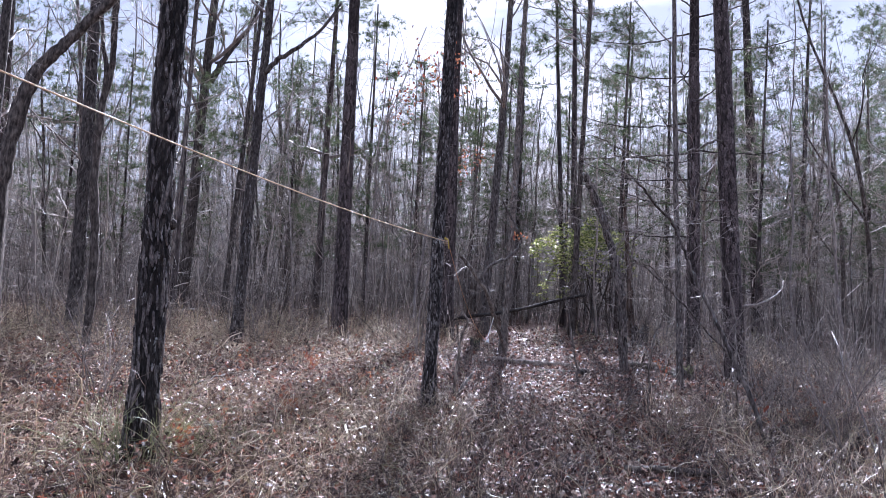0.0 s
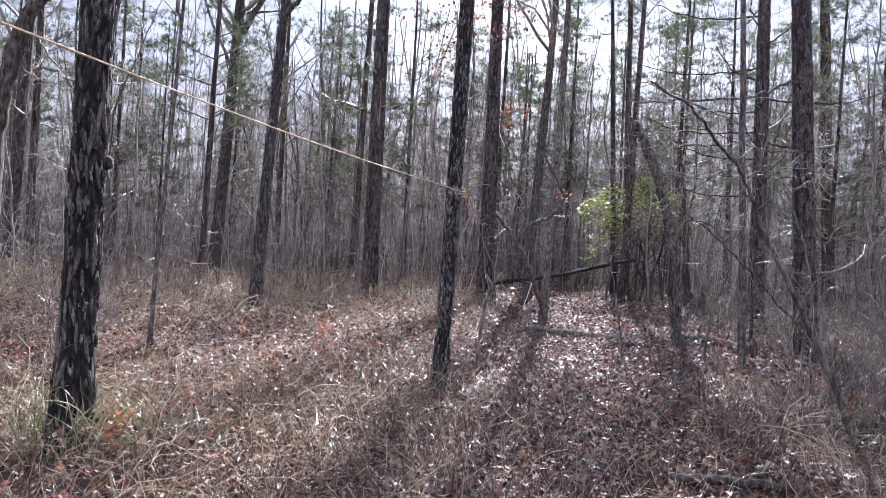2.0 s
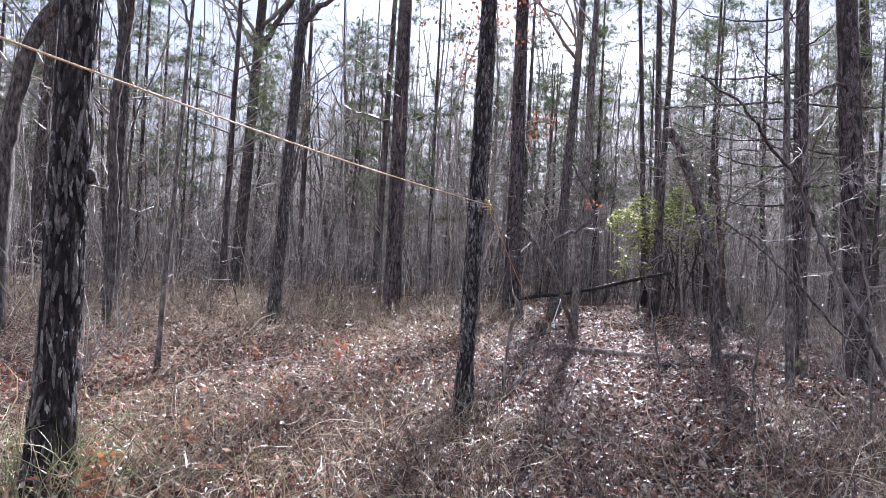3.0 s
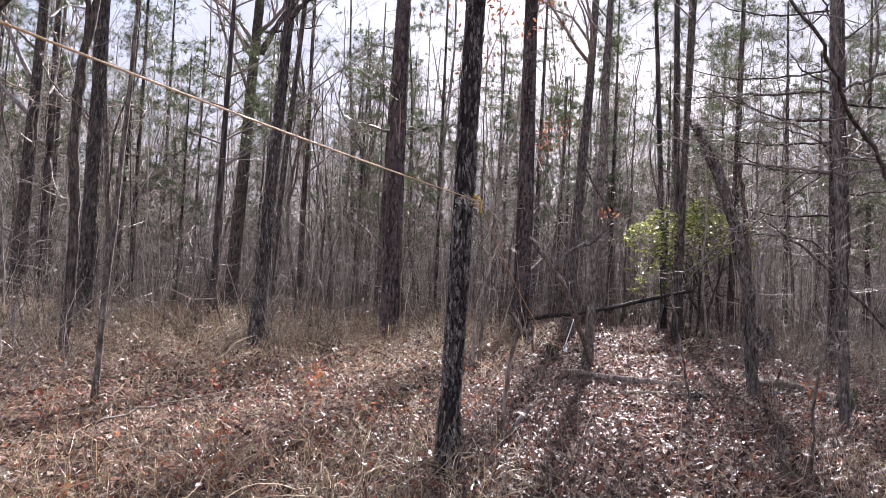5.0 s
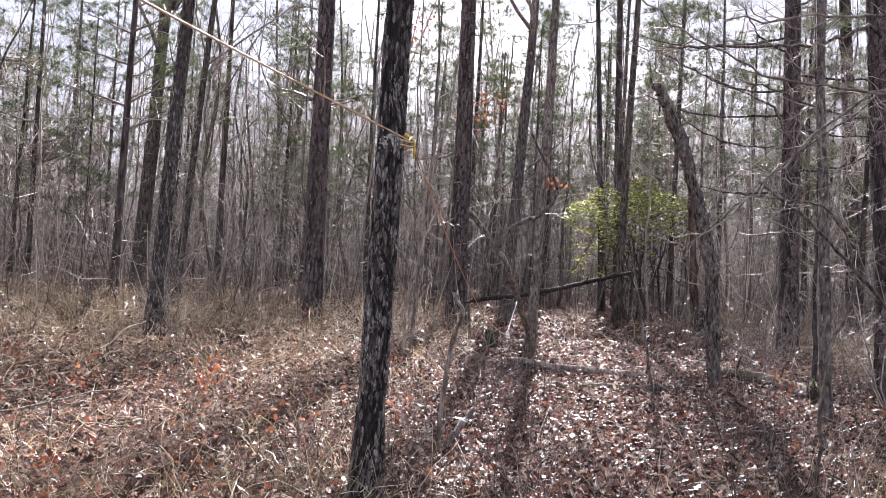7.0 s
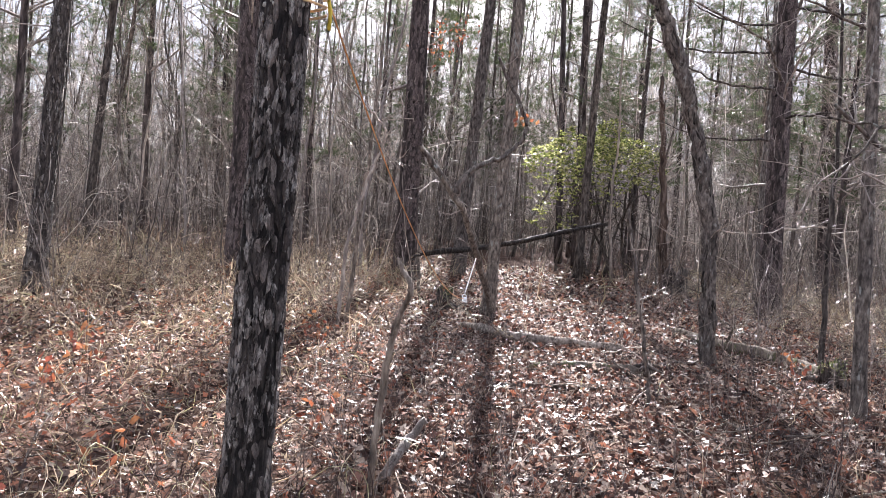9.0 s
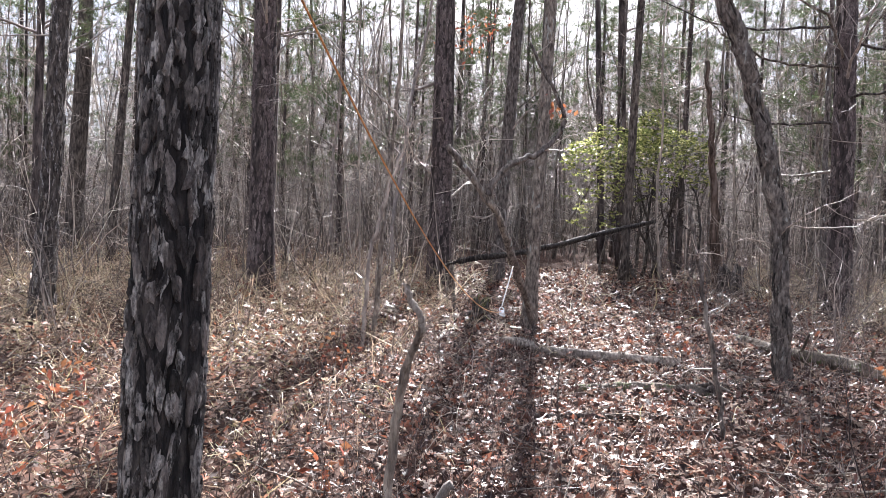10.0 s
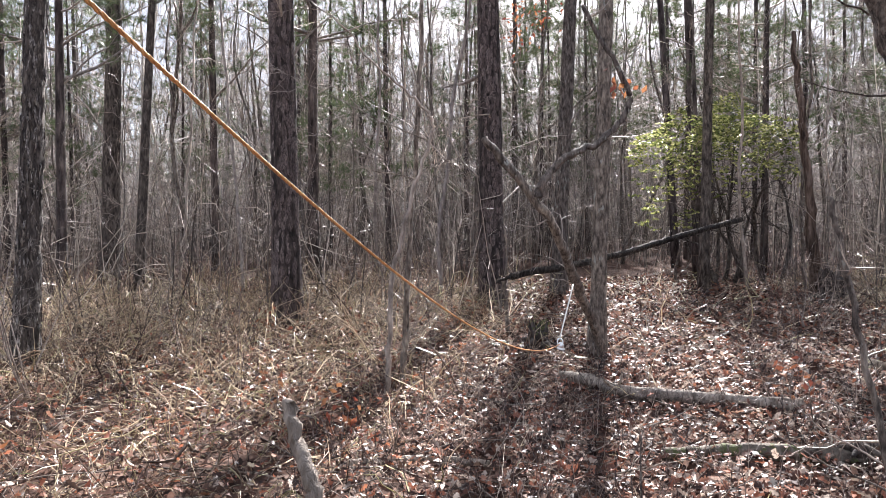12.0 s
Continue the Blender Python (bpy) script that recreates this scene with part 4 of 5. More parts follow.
fallen_log([(4.82, 14.65, 0.3), (4.9, 14.2, 0.35), (4.99, 13.72, 0.35), (5.23, 13.57, 0.345), (5.67, 13.34, 0.34), (6.14, 13.09, 0.32)], 0.052, 0.046, PALE, "weathered grey log lying in dead leaves", 71)
fallen_log([(4.7, 12.3, 0.28), (5.1, 12.2, 0.3), (5.48, 12.1, 0.3), (5.76, 11.95, 0.29)], 0.04, 0.05, MOSSY, "mossy rotten log lying in dead leaves", 72, 1)
fallen_log([(7.6, 14.3, 0.36), (7.5, 13.3, 0.37), (7.68, 12.71, 0.36), (7.64, 12.14, 0.34), (7.5, 11.7, 0.34)], 0.07, 0.075, MOSSY, "mossy rotten log beside a snag", 73, 2)
fallen_log([(4.0, 11.55, 0.27), (4.5, 11.45, 0.28), (5.05, 11.4, 0.27)], 0.02, 0.015, DARKOAK, "thin dark branch lying in dead leaves", 79, 2, 10)
propped = fallen_log([(4.96, 17.2, 1.06), (5.3, 17.25, 1.13), (5.6, 17.3, 1.15), (6.2, 17.5, 1.25), (6.8, 17.75, 1.35), (7.4, 17.9, 1.51), (8.0, 18.1, 1.64), (8.7, 18.35, 1.78)], 0.043, 0.034, CHAR_TALL, "dark fallen trunk propped across the trail", 74, 5)
for k, (dx, dz, w) in enumerate(((-0.2, -0.06, 0.026), (-0.12, 0.0, 0.018), (-0.28, -0.1, 0.012))):
    limb_thing("", "", "", [(5.0, 17.2 + 0.01 * k, 1.075), (4.96 + 0.5 * dx, 17.19, 1.06 + 0.4 * dz), (4.96 + dx, 17.18, 1.05 + dz)], w, 0.3 * w, CHAR_TALL, 741 + k, 0, 7, 5, part_name="splintered_end", parent=propped)
fallen_log([(2.85, 12.45, 0.27), (3.1, 12.47, 0.28), (3.35, 12.47, 0.28), (3.66, 12.33, 0.27)], 0.028, 0.02, PALE, "short grey stick lying in dead leaves", 75, 1, 10)
fallen_log([(3.13, 5.65, 0.15), (3.5, 5.5, 0.17), (3.95, 5.32, 0.16)], 0.028, 0.035, DARKOAK, "short dark branch lying in dead leaves", 76, 1, 10)
limb_thing("fallen_branch", "grey fallen branch resting on dry brush", "branch", [(-0.5, 8.8, 0.38), (-0.2, 9.5, 0.45), (0.45, 10.9, 0.42)], 0.011, 0.006, OAK, 77, 3, 7, 6)
# the props that carry the raised trunk
limb_thing("snag", "dead stub that props up a fallen trunk", "dead tree", [(4.95, 17.28, 0.2), (4.9, 17.26, 0.7), (4.86, 17.22, 1.05)], 0.026, 0.02, GREY, 78, 0, 10, 6)


def stump(place, label, r0, h, seed):
    r = hero(seed)
    ob = thing("stump", place, label, "stump")
    k, rows = 22, 12
    a = np.linspace(0, 2 * np.pi, k, endpoint=False)
    jag = h * (0.75 + 0.3 * np.sin(2 * a + 1) * r.uniform(0.4, 1, k) + r.uniform(-0.12, 0.2, k))
    v = []
    for q in np.linspace(0, 1, rows):
        R = r0 * (1.5 - 0.6 * min(q * 3, 1)) * (1 + 0.12 * np.sin(5 * a + 2) + r.normal(0, 0.03, k))
        v.append(np.stack([R * np.cos(a), R * np.sin(a), -0.08 + (jag + 0.08) * q], 1))
    v.append(np.stack([r0 * 0.5 * np.cos(a), r0 * 0.5 * np.sin(a), jag * 0.55], 1))
    v = np.concatenate(v)
    i, j = np.arange(rows)[:, None] * k, np.arange(k)[None]
    quads = np.stack([i + j, i + (j + 1) % k, i + k + (j + 1) % k, i + k + j], -1).reshape(-1, 4)
    part("rotten_wood", Soup().add(v, [quads, (rows * k + np.arange(k))[None]]), REDWOOD if seed % 2 else DARKOAK, ob)
    roots = grow(np.tile([[0, 0, 0.1]], (5, 1)), np.stack([np.cos(np.arange(5) * 1.26), np.sin(np.arange(5) * 1.26), np.full(5, -0.1)], 1), np.full(5, r0 * 2.6), 6, 0.12, -0.05, r)
    if "mossy" in label:
        cap = Soup()
        n = 260
        b, w = r.uniform(0, 6.28, n), np.sqrt(r.uniform(0.1, 1.1, n)) * r0
        tops = np.stack([w * np.cos(b), w * np.sin(b), np.interp(b, a, jag) * r.uniform(0.7, 1.0, n)], 1)
        leaves_at(cap, tops, r.normal(0, 0.6, (n, 3)) + [0, 0, 0.8], r.uniform(0.015, 0.04, n), 0.014, r)
        part("moss", cap, BRIAR, ob, "yellow-green moss tufts", kind="stuff")
    for q in roots:
        part("root", Soup().tubes(q, np.linspace(r0 * 0.4, r0 * 0.1, 6), 7), DARKOAK, ob)
    return ob


stump(at_ground(4.97, 16.02), "dark rotten stump with mossy top beside a shiny metal ring", 0.115, 0.32, 80)
stump(at_ground(7.5, 11.6), "torn root stump at the end of a mossy log", 0.12, 0.28, 82)
stump(at_ground(10.95, 19.4), "broad dark rotten stump in grey brush", 0.25, 0.6, 84)
stump(at_ground(5.75, 11.98), "crumbled end of a rotten log", 0.07, 0.14, 86)
stump(at_ground(5.3, 6.45), "dark heap of rotten roots with dead leaves", 0.13, 0.22, 88)

# ---- the evergreen shrub ----
def evergreen():
    r = hero(90)
    ob = thing("evergreen_shrub", at_ground(11.0, 22.8), "broad evergreen shrub with glossy yellow-green leaves and dark bare stems", "shrub")
    tips = []
    for k in range(9):
        a = r.uniform(0, 6.28)
        foot = np.array([r.uniform(-0.6, 0.9), r.uniform(-0.5, 0.6), -0.1])
        q = grow(foot[None], np.array([[0.45 * math.cos(a), 0.4 * math.sin(a), 1.0]]), [r.uniform(2.5, 3.3)], 9, 0.14, 0.06, r)
        part("stem", Soup().tubes(q[0], np.linspace(0.05, 0.018, 9), 7), DARKOAK, ob)
        tips.append(q[0])
    tips = np.array(tips)
    s = Soup()
    bp, br = spray(s, tips, np.full(9, 0.035), 9, r, (0.3, 0.6), 6, 4, 0.18, 0.03, (35, 75), 0.4)
    sp, sr = spray(s, bp, br, 5, r, (0.35, 0.7), 4, 3, 0.22, 0.03, (30, 65), 0.3)
    part("branch_crown", s, DARKOAK, ob, kind="stuff")
    # rosettes of long leaves on the branch tips, thick on the sunny crown and thinner below
    n = 1500
    u, v = r.uniform(-1, 1, n), r.uniform(-1, 1, n)
    keep = u * u + v * v < 1
    u, v = u[keep], v[keep]
    top = 3.72 - 0.3 * (u + 0.1) ** 2 - 0.55 * v * v + 0.22 * np.sin(5 * u + 1) * np.cos(4 * v + 1) + 0.1 * np.sin(13 * u)
    depth = np.where(r.random(len(u)) < 0.62, np.abs(r.normal(0, 0.2, len(u))), r.uniform(0.2, 1.1, len(u))) * (1 + 1.4 * np.clip(-u + 0.1, 0, 0.9))
    c = np.stack([u * 1.85 - 0.3, v * 1.2, top - depth - 0.8 * np.clip(-u - 0.3, 0, 1)], 1)
    holes = np.sin(4.3 * c[:, 0] + 1.2) * np.sin(4.9 * c[:, 2] + 2.0 * c[:, 1])
    c = c[(c[:, 2] > 1.2) & (holes < r.uniform(0.1, 0.9, len(c)))]
    ll = Soup()
    m = np.repeat(np.arange(len(c)), 9)
    a = r.uniform(0, 6.28, len(m))
    way = np.stack([np.cos(a), np.sin(a), r.uniform(-0.25, 0.55, len(m))], 1) + r.normal(0, 0.25, (len(c), 3))[m]
    leaves_at(ll, c[m] + unit(way) * 0.02, way, r.uniform(0.07, 0.12, len(m)), r.uniform(0.028, 0.042, len(m)), r, 0.3)
    part("foliage", ll, EVERGREEN, ob, kind="stuff")
    return ob


evergreen()

# ---- the rope ----
KNOT = np.array([2.195, 8.26, 2.185])


def strands(points, material, parent, r=0.0045, pitch=0.045, name="strand"):
    """Three laid strands along a line of points."""
    p = np.asarray(points, float)
    s = np.concatenate([[0], np.cumsum(np.linalg.norm(np.diff(p, axis=0), axis=1))])
    n = int(s[-1] / pitch * 6) + 2
    q = np.stack([np.interp(np.linspace(0, s[-1], n), s, p[:, k]) for k in range(3)], 1)
    t = unit(np.gradient(q, axis=0))
    u = unit(np.cross(t, np.array([0.1, 0.2, 1.0])))
    w = np.cross(t, u)
    a = np.linspace(0, s[-1] / pitch * 2 * np.pi, n)
    for k in range(3):
        b = a + k * 2.094
        part(name, Soup().tubes(q + (u * np.cos(b)[:, None] + w * np.sin(b)[:, None]) * r * 0.5, np.full(n, r * 0.56), 5), material, parent)


def rope():
    ob = thing("rope", (0, 0, 0), "orange laid rope tied round a trunk and stretched through the woods", "rope")
    s = np.linspace(0, 1, 60)[:, None]
    near_end = np.array([2.15, 8.06, 2.128])
    d = 11.0 * s
    line = near_end + np.concatenate([math.sin(-2.612) * d, math.cos(-2.612) * d, -0.01 * d + 0.00085 * d ** 3 * np.clip(1.3 - d / 12, 0, 1)], 1)
    strands(line, ROPE, ob)
    ring = np.array([4.508, 13.707, 0.74])
    low = KNOT + (ring - KNOT) * s - np.array([0, 0, 0.25]) * 4 * s * (1 - s)
    strands(low, RED_ROPE, ob, 0.0034)
    a = np.linspace(0, 4.2 * np.pi, 60)
    c = np.array([2.075, 8.225])
    c = c + np.array([0.035, 0.012])
    wrap = np.stack([c[0] + 0.09 * np.cos(a - 0.2), c[1] + 0.076 * np.sin(a - 0.2), 2.1 + 0.012 * a / np.pi + 0.004 * np.sin(3 * a)], 1)
    strands(wrap, ROPE, ob)
    strands(np.array([near_end, near_end * 0.5 + KNOT * 0.5 + [0.012, 0, 0.01], KNOT]), ROPE, ob)
    k = hero(92)
    kn = KNOT + np.cumsum(k.normal(0, 0.012, (14, 3)), 0) * 0.7
    tie = part("knot", Soup().tubes(kn, np.full(14, 0.009), 8), YELLOW, ob, "yellow cord knot")
    tail = KNOT + np.array([[0, 0, 0], [0.012, -0.01, -0.03], [0.02, -0.012, -0.07], [0.018, -0.015, -0.12]])
    part("loose_end", Soup().tubes(tail, np.full(4, 0.006), 7), YELLOW, tie, "yellow loose cord end")
    return ob


rope()


def ring_and_cord():
    ob = thing("white_cord", (4.75, 14.25, 1.16), "taut white cord with a shiny steel ring", "cord")
    top, low = np.array([0.05, 0.02, 0.0]), np.array([4.508, 13.707, 0.79]) - np.array([4.75, 14.25, 1.16])
    s = np.linspace(0, 1, 12)[:, None]
    part("cord", Soup().tubes(top + (low - top) * s, np.full(12, 0.006), 8), CORD, ob)
    a = np.linspace(0, 2 * np.pi, 29)
    c = low + np.array([0, 0, -0.035])
    steel = part("steel_ring", Soup().tubes(np.stack([c[0] + 0.022 * np.cos(a), c[1] + 0.009 * np.sin(a), c[2] + 0.025 * np.sin(a)], 1), np.full(29, 0.005), 10), STEEL, ob, "polished steel ring that glints in the sun")
    # ball added as a reflector, so that the ring shows a sun glint
    u, w = np.meshgrid(np.linspace(0, 2 * np.pi, 17)[:-1], np.linspace(0.12, np.pi - 0.12, 11))
    ball = np.stack([c[0] + 0.028 * np.sin(w) * np.cos(u), c[1] - 0.012 + 0.028 * np.sin(w) * np.sin(u), c[2] - 0.03 - 0.03 * np.cos(w)], -1).reshape(-1, 3)
    i, j = np.arange(10)[:, None] * 16, np.arange(16)[None]
    part("glint_ball", Soup().add(ball, [np.stack([i + j, i + (j + 1) % 16, i + 16 + (j + 1) % 16, i + 16 + j], -1).reshape(-1, 4), np.arange(16)[None], 160 + np.arange(16)[None]]), STEEL, steel, "round polished steel ball added to make the sun glint")
    # added reflector disc, its normal halfway between sun and camera for the glint
    glint_n = Vector((0.184, -0.28, 0.943)).to_track_quat("Z", "Y").to_matrix()
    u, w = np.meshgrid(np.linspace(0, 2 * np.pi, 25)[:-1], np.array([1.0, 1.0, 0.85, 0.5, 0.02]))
    dome = np.stack([0.032 * w * np.cos(u), 0.032 * w * np.sin(u), np.array([-0.006, 0.0, 0.003, 0.006, 0.007])[:, None] + 0 * u], -1).reshape(-1, 3) @ np.array(glint_n).T + c + np.array([0, -0.02, -0.045])
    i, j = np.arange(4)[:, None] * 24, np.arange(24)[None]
    part("glint_disc", Soup().add(dome, [np.stack([i + j, i + (j + 1) % 24, i + 24 + (j + 1) % 24, i + 24 + j], -1).reshape(-1, 4), np.arange(24)[None, ::-1], 96 + np.arange(24)[None]]), DULL_STEEL, steel, "round brushed metal disc added and tilted to make the sun glint")
    return ob


ring_and_cord()

def bare_shrub(seed, stems, h):
    r = hero(seed)
    ob = thing("bare_shrub", (0, 0, 0), "leafless many-stemmed shrub with sunlit grey twigs", "shrub", "bare shrubs")
    a = r.uniform(0, 6.28, stems)
    q = grow(np.stack([0.08 * np.cos(a), 0.08 * np.sin(a), np.full(stems, -0.05)], 1), np.stack([0.4 * np.cos(a), 0.4 * np.sin(a), np.ones(stems)], 1), h * r.uniform(0.7, 1.1, stems), 7, 0.16, 0.0, r)
    for p in q:
        part("stem", Soup().tubes(p, np.linspace(0.009, 0.003, 7), 5), TWIG, ob)
    s = Soup()
    sp, sr = spray(s, q, np.full(stems, 0.006), 8, r, (0.25, 0.6), 5, 3, 0.25, 0.0, (30, 80), 0.2, 0.6)
    spray(s, sp, sr, 4, r, (0.3, 0.6), 4, 3, 0.3, 0.0, (30, 75), 0.2, 0.7, 0.0018)
    part("twig_crown", s, PALE, ob, kind="stuff")
    return ob


shrubs = [bare_shrub(600, 7, 1.5), bare_shrub(601, 5, 1.9), bare_shrub(602, 6, 1.1)]
rs = hero(610)
places = [(5.7, 6.4), (6.4, 7.0), (5.9, 7.4), (5.3, 5.3), (7.1, 8.4), (6.1, 8.3), (7.3, 9.3), (6.9, 7.5), (8.3, 8.9), (9.6, 10.6), (7.9, 10.9), (9.0, 12.6), (8.2, 13.6), (9.4, 14.8), (8.6, 16.6), (-2.0, 12.2), (0.4, 14.6), (3.4, 16.3), (3.9, 18.6), (-3.4, 15.6), (1.2, 16.2), (-1.6, 9.3), (10.2, 13.2), (11.6, 15.2), (12.8, 18.0), (7.6, 7.9), (9.1, 9.6)]
for k, (x, y) in enumerate(places):
    m = Matrix.Translation(at_ground(x, y)) @ Matrix.Rotation(rs.uniform(0, 6.28), 4, "Z") @ Matrix.Scale(rs.uniform(0.75, 1.15), 4)
    if k < 3:
        shrubs[k].matrix_basis = m
    else:
        copy_thing(shrubs[k % 3], m).matrix_basis = m

# ---- the woods behind ----
def sweep_path(height, r, lean, bend, k=14):
    """A trunk line that sways in long curves."""
    z = np.linspace(-0.15, height, k)
    out = []
    for axis in (0, 1):
        w = sum(r.normal(0, bend / (1 + q)) * np.sin(z * (0.25 + 0.3 * q) + r.uniform(0, 6.28)) for q in range(4))
        out.append(lean[axis] * z + (w - w[0]) * np.clip(z / 1.5, 0, 1))
    return np.stack([*out, z], 1)


def forked_tree(place, height, r0, lean, material, label, r, bend=0.28, forks=3, low=0.24):
    """A slender woodland tree with swaying forks and crooked twigs."""
    tree = thing("oak_tree", place, label, "tree", "woodland oaks")
    path = sweep_path(height, r, lean, bend)
    rad = trunk_radii(path, r0, 0.3, 0.3)
    part("trunk", Soup().tubes(path, rad, 8), material, tree)
    t = path[None]
    at, d = along(t, np.zeros(forks, int), np.sort(r.uniform(low, low + 0.32, forks)))
    fp = grow(at, side_ways(d, r, 18, 42), (height - at[:, 2]) * r.uniform(0.45, 0.8, forks), 14, 0.15, 0.09, r)
    fr = np.interp(at[:, 2], path[:, 2], rad) * r.uniform(0.45, 0.7, forks)
    for q, w in zip(fp, fr):
        part("limb", Soup().tubes(q, w * np.linspace(1, 0.25, 14), 5, cap=False), material, tree)
    s = Soup()
    stems, srad = np.concatenate([t, fp]), np.concatenate([[r0 * 0.6], fr])
    bp, br = spray(s, stems, srad, [14] + [7] * forks, r, (0.1, 0.24), 7, 3, 0.26, 0.07, (35, 85), 0.22, 0.42, 0.008)
    sp, sr = spray(s, bp, br, 5, r, (0.3, 0.7), 5, 3, 0.32, 0.05, (30, 75), 0.15, 0.55, 0.0055)
    spray(s, sp, sr, 2, r, (0.4, 0.8), 3, 0, 0.3, 0.03, (30, 70), 0.2, 0.7, 0.0045)
    part("twig_crown", s, TWIG, tree, "bare grey-brown twigs", kind="stuff")
    return tree


kinds = []
for k in range(6):
    r = hero(200 + k)
    kinds.append(forked_tree((0, 0, 0), [12, 10, 13, 9, 11.5, 10.5][k], [0.085, 0.06, 0.1, 0.05, 0.075, 0.065][k], (r.normal(0, 0.04), r.normal(0, 0.04)), [OAK, GREY, DARKOAK, GREY, OAK, DARKOAK][k],
        ["dark bare oak in the thicket", "grey bare oak in the thicket", "stout dark bare oak in the thicket", "slim grey bare tree in the thicket", "tall grey bare oak in the thicket", "crooked dark bare oak in the thicket"][k],
        r, [0.25, 0.35, 0.22, 0.4, 0.3, 0.45][k]))
for k in range(4):
    r = hero(220 + k)
    kinds.append(pine_tree("pine_tree", (0, 0, 0), [15, 13, 15.5, 11.5][k], [0.12, 0.095, 0.14, 0.08][k], (r.normal(0, 0.02), r.normal(0, 0.02)), "dull green pine in the woods", r, [0.32, 0.28, 0.36, 0.2][k], 30, (9, 14), 0, 6, "woodland pines", 20, (0.2, 22), (5, 2)))
layered = pine_tree("pine_tree", (0, 0, 0), 11.5, 0.085, (0.012, -0.008), "slim pine with layers of thin half-bare boughs", hero(230), 0.2, 70, (10, 18), 0, 6, "layered pines", 9, (0.18, 18), (7, 3))
for k, (x, y) in enumerate([(14.2, 18.6), (17.0, 24.0), (21.0, 21.5), (22.5, 31.5), (-7.0, 31.0), (-11.0, 33.0), (18.2, 17.5), (-12.5, 27.0), (1.5, 35.0), (-9.0, 38.0), (-16.0, 35.0), (-3.0, 38.0), (4.0, 41.0), (9.0, 40.0), (13.5, 39.0), (-13.0, 40.0), (19.0, 37.0), (26.0, 30.0), (24.0, 25.0), (12.9, 24.6)]):
    m = Matrix.Translation(at_ground(x, y)) @ Matrix.Rotation(1.7 * k, 4, "Z") @ Matrix.Scale(0.85 + 0.045 * (k * 5 % 9), 4)
    (copy_thing(layered, m) if k else layered).matrix_basis = m
thin = []
for k in range(5):
    r = hero(240 + k)
    thin.append(bare_tree("sapling", (0, 0, 0), [7, 9, 6, 10, 8][k], [0.028, 0.036, 0.022, 0.04, 0.032][k], (r.normal(0, 0.05), r.normal(0, 0.05)), [GREY, TWIG, GREY, OAK, TWIG][k], "thin bare sapling in the thicket", r, 0.18, 11, 0.28, (6, 10), 0, 0, (5, 6), 0.09, group="thicket saplings"))

r = hero(300)
HERO_SPOTS = [(-0.74, 6.45), (2.05, 8.2), (2.17, 18.05), (5.35, 20.1), (5.45, 15.5), (7.0, 21.87), (8.5, 11.55), (10.6, 16.2), (15.6, 20.3), (-0.2, 15.85), (-2.12, 25.3), (-0.7, 22.1), (-3.74, 18.2), (-8.1, 25.6), (-4.0, 13.5), (-2.6, 14.5), (12.3, 28.0), (11.4, 24.9), (12.4, 26.6), (11.0, 22.8), (9.75, 21.5), (11.05, 19.85)]


def scatter(count, lo, hi, spread, gap, taken, r):
    """Places in the sector ahead of the walk, clear of the trail and of each other."""
    out = []
    for _ in range(count * 30):
        if len(out) >= count:
            break
        a = radians(r.uniform(-spread, spread)) + radians(11)
        d = math.sqrt(r.uniform(lo * lo, hi * hi))
        x, y = 1.5 + d * math.sin(a), 3 + d * math.cos(a)
        if abs(x - float(trail_x(y))) < 1.6 + 0.02 * d and y < 27:
            continue
        if any((x - p) ** 2 + (y - q) ** 2 < gap * gap for p, q in taken):
            continue
        taken.append((x, y))
        out.append((x, y))
    return out


taken = list(HERO_SPOTS)
spots = scatter(140, 18, 54, 45, 1.4, taken, r)
for k, (x, y) in enumerate(spots):
    d = math.hypot(x - 1.5, y - 3)
    pine = r.random() < (0.46 if x > 2 + 0.1 * y else 0.34)
    source = kinds[6 + r.integers(4)] if pine else kinds[r.integers(6)]
    s = r.uniform(0.75, 1.12)
    m = Matrix.Translation(at_ground(x, y)) @ Matrix.Rotation(r.uniform(0, 6.28), 4, "Z") @ Matrix.Diagonal((s, s, s * r.uniform(0.9, 1.1), 1))
    copy_thing(source, m).matrix_basis = m
for x, y in scatter(36, 36, 62, 46, 1.2, taken, r):
    source = kinds[6 + r.integers(4)] if r.random() < 0.4 else kinds[r.integers(6)]
    s = r.uniform(0.85, 1.3)
    m = Matrix.Translation(at_ground(x, y)) @ Matrix.Rotation(r.uniform(0, 6.28), 4, "Z") @ Matrix.Diagonal((s, s, s, 1))
    copy_thing(source, m).matrix_basis = m
spots = scatter(135, 15.5, 40, 44, 0.8, taken, r)
for x, y in spots:
    s = r.uniform(0.7, 1.25)
    m = Matrix.Translation(at_ground(x, y)) @ Matrix.Rotation(r.uniform(0, 6.28), 4, "Z") @ Matrix.Diagonal((s, s, s, 1))
    copy_thing(thin[r.integers(5)], m).matrix_basis = m
# the woods go on behind and beside the walk
for _ in range(16):
    a = r.uniform(radians(70), radians(312))
    d = r.uniform(9, 34)
    x, y = 1.5 + d * math.sin(a), 3 + d * math.cos(a)
    source = kinds[r.integers(10)]
    m = Matrix.Translation(at_ground(x, y)) @ Matrix.Rotation(r.uniform(0, 6.28), 4, "Z")
    copy_thing(source, m).matrix_basis = m
for k, ob in enumerate(kinds + thin):
    a, d = radians(95 + 12 * k), 15 + 1.3 * k
    ob.location = at_ground(1.5 + d * math.sin(a), 3 + d * math.cos(a))


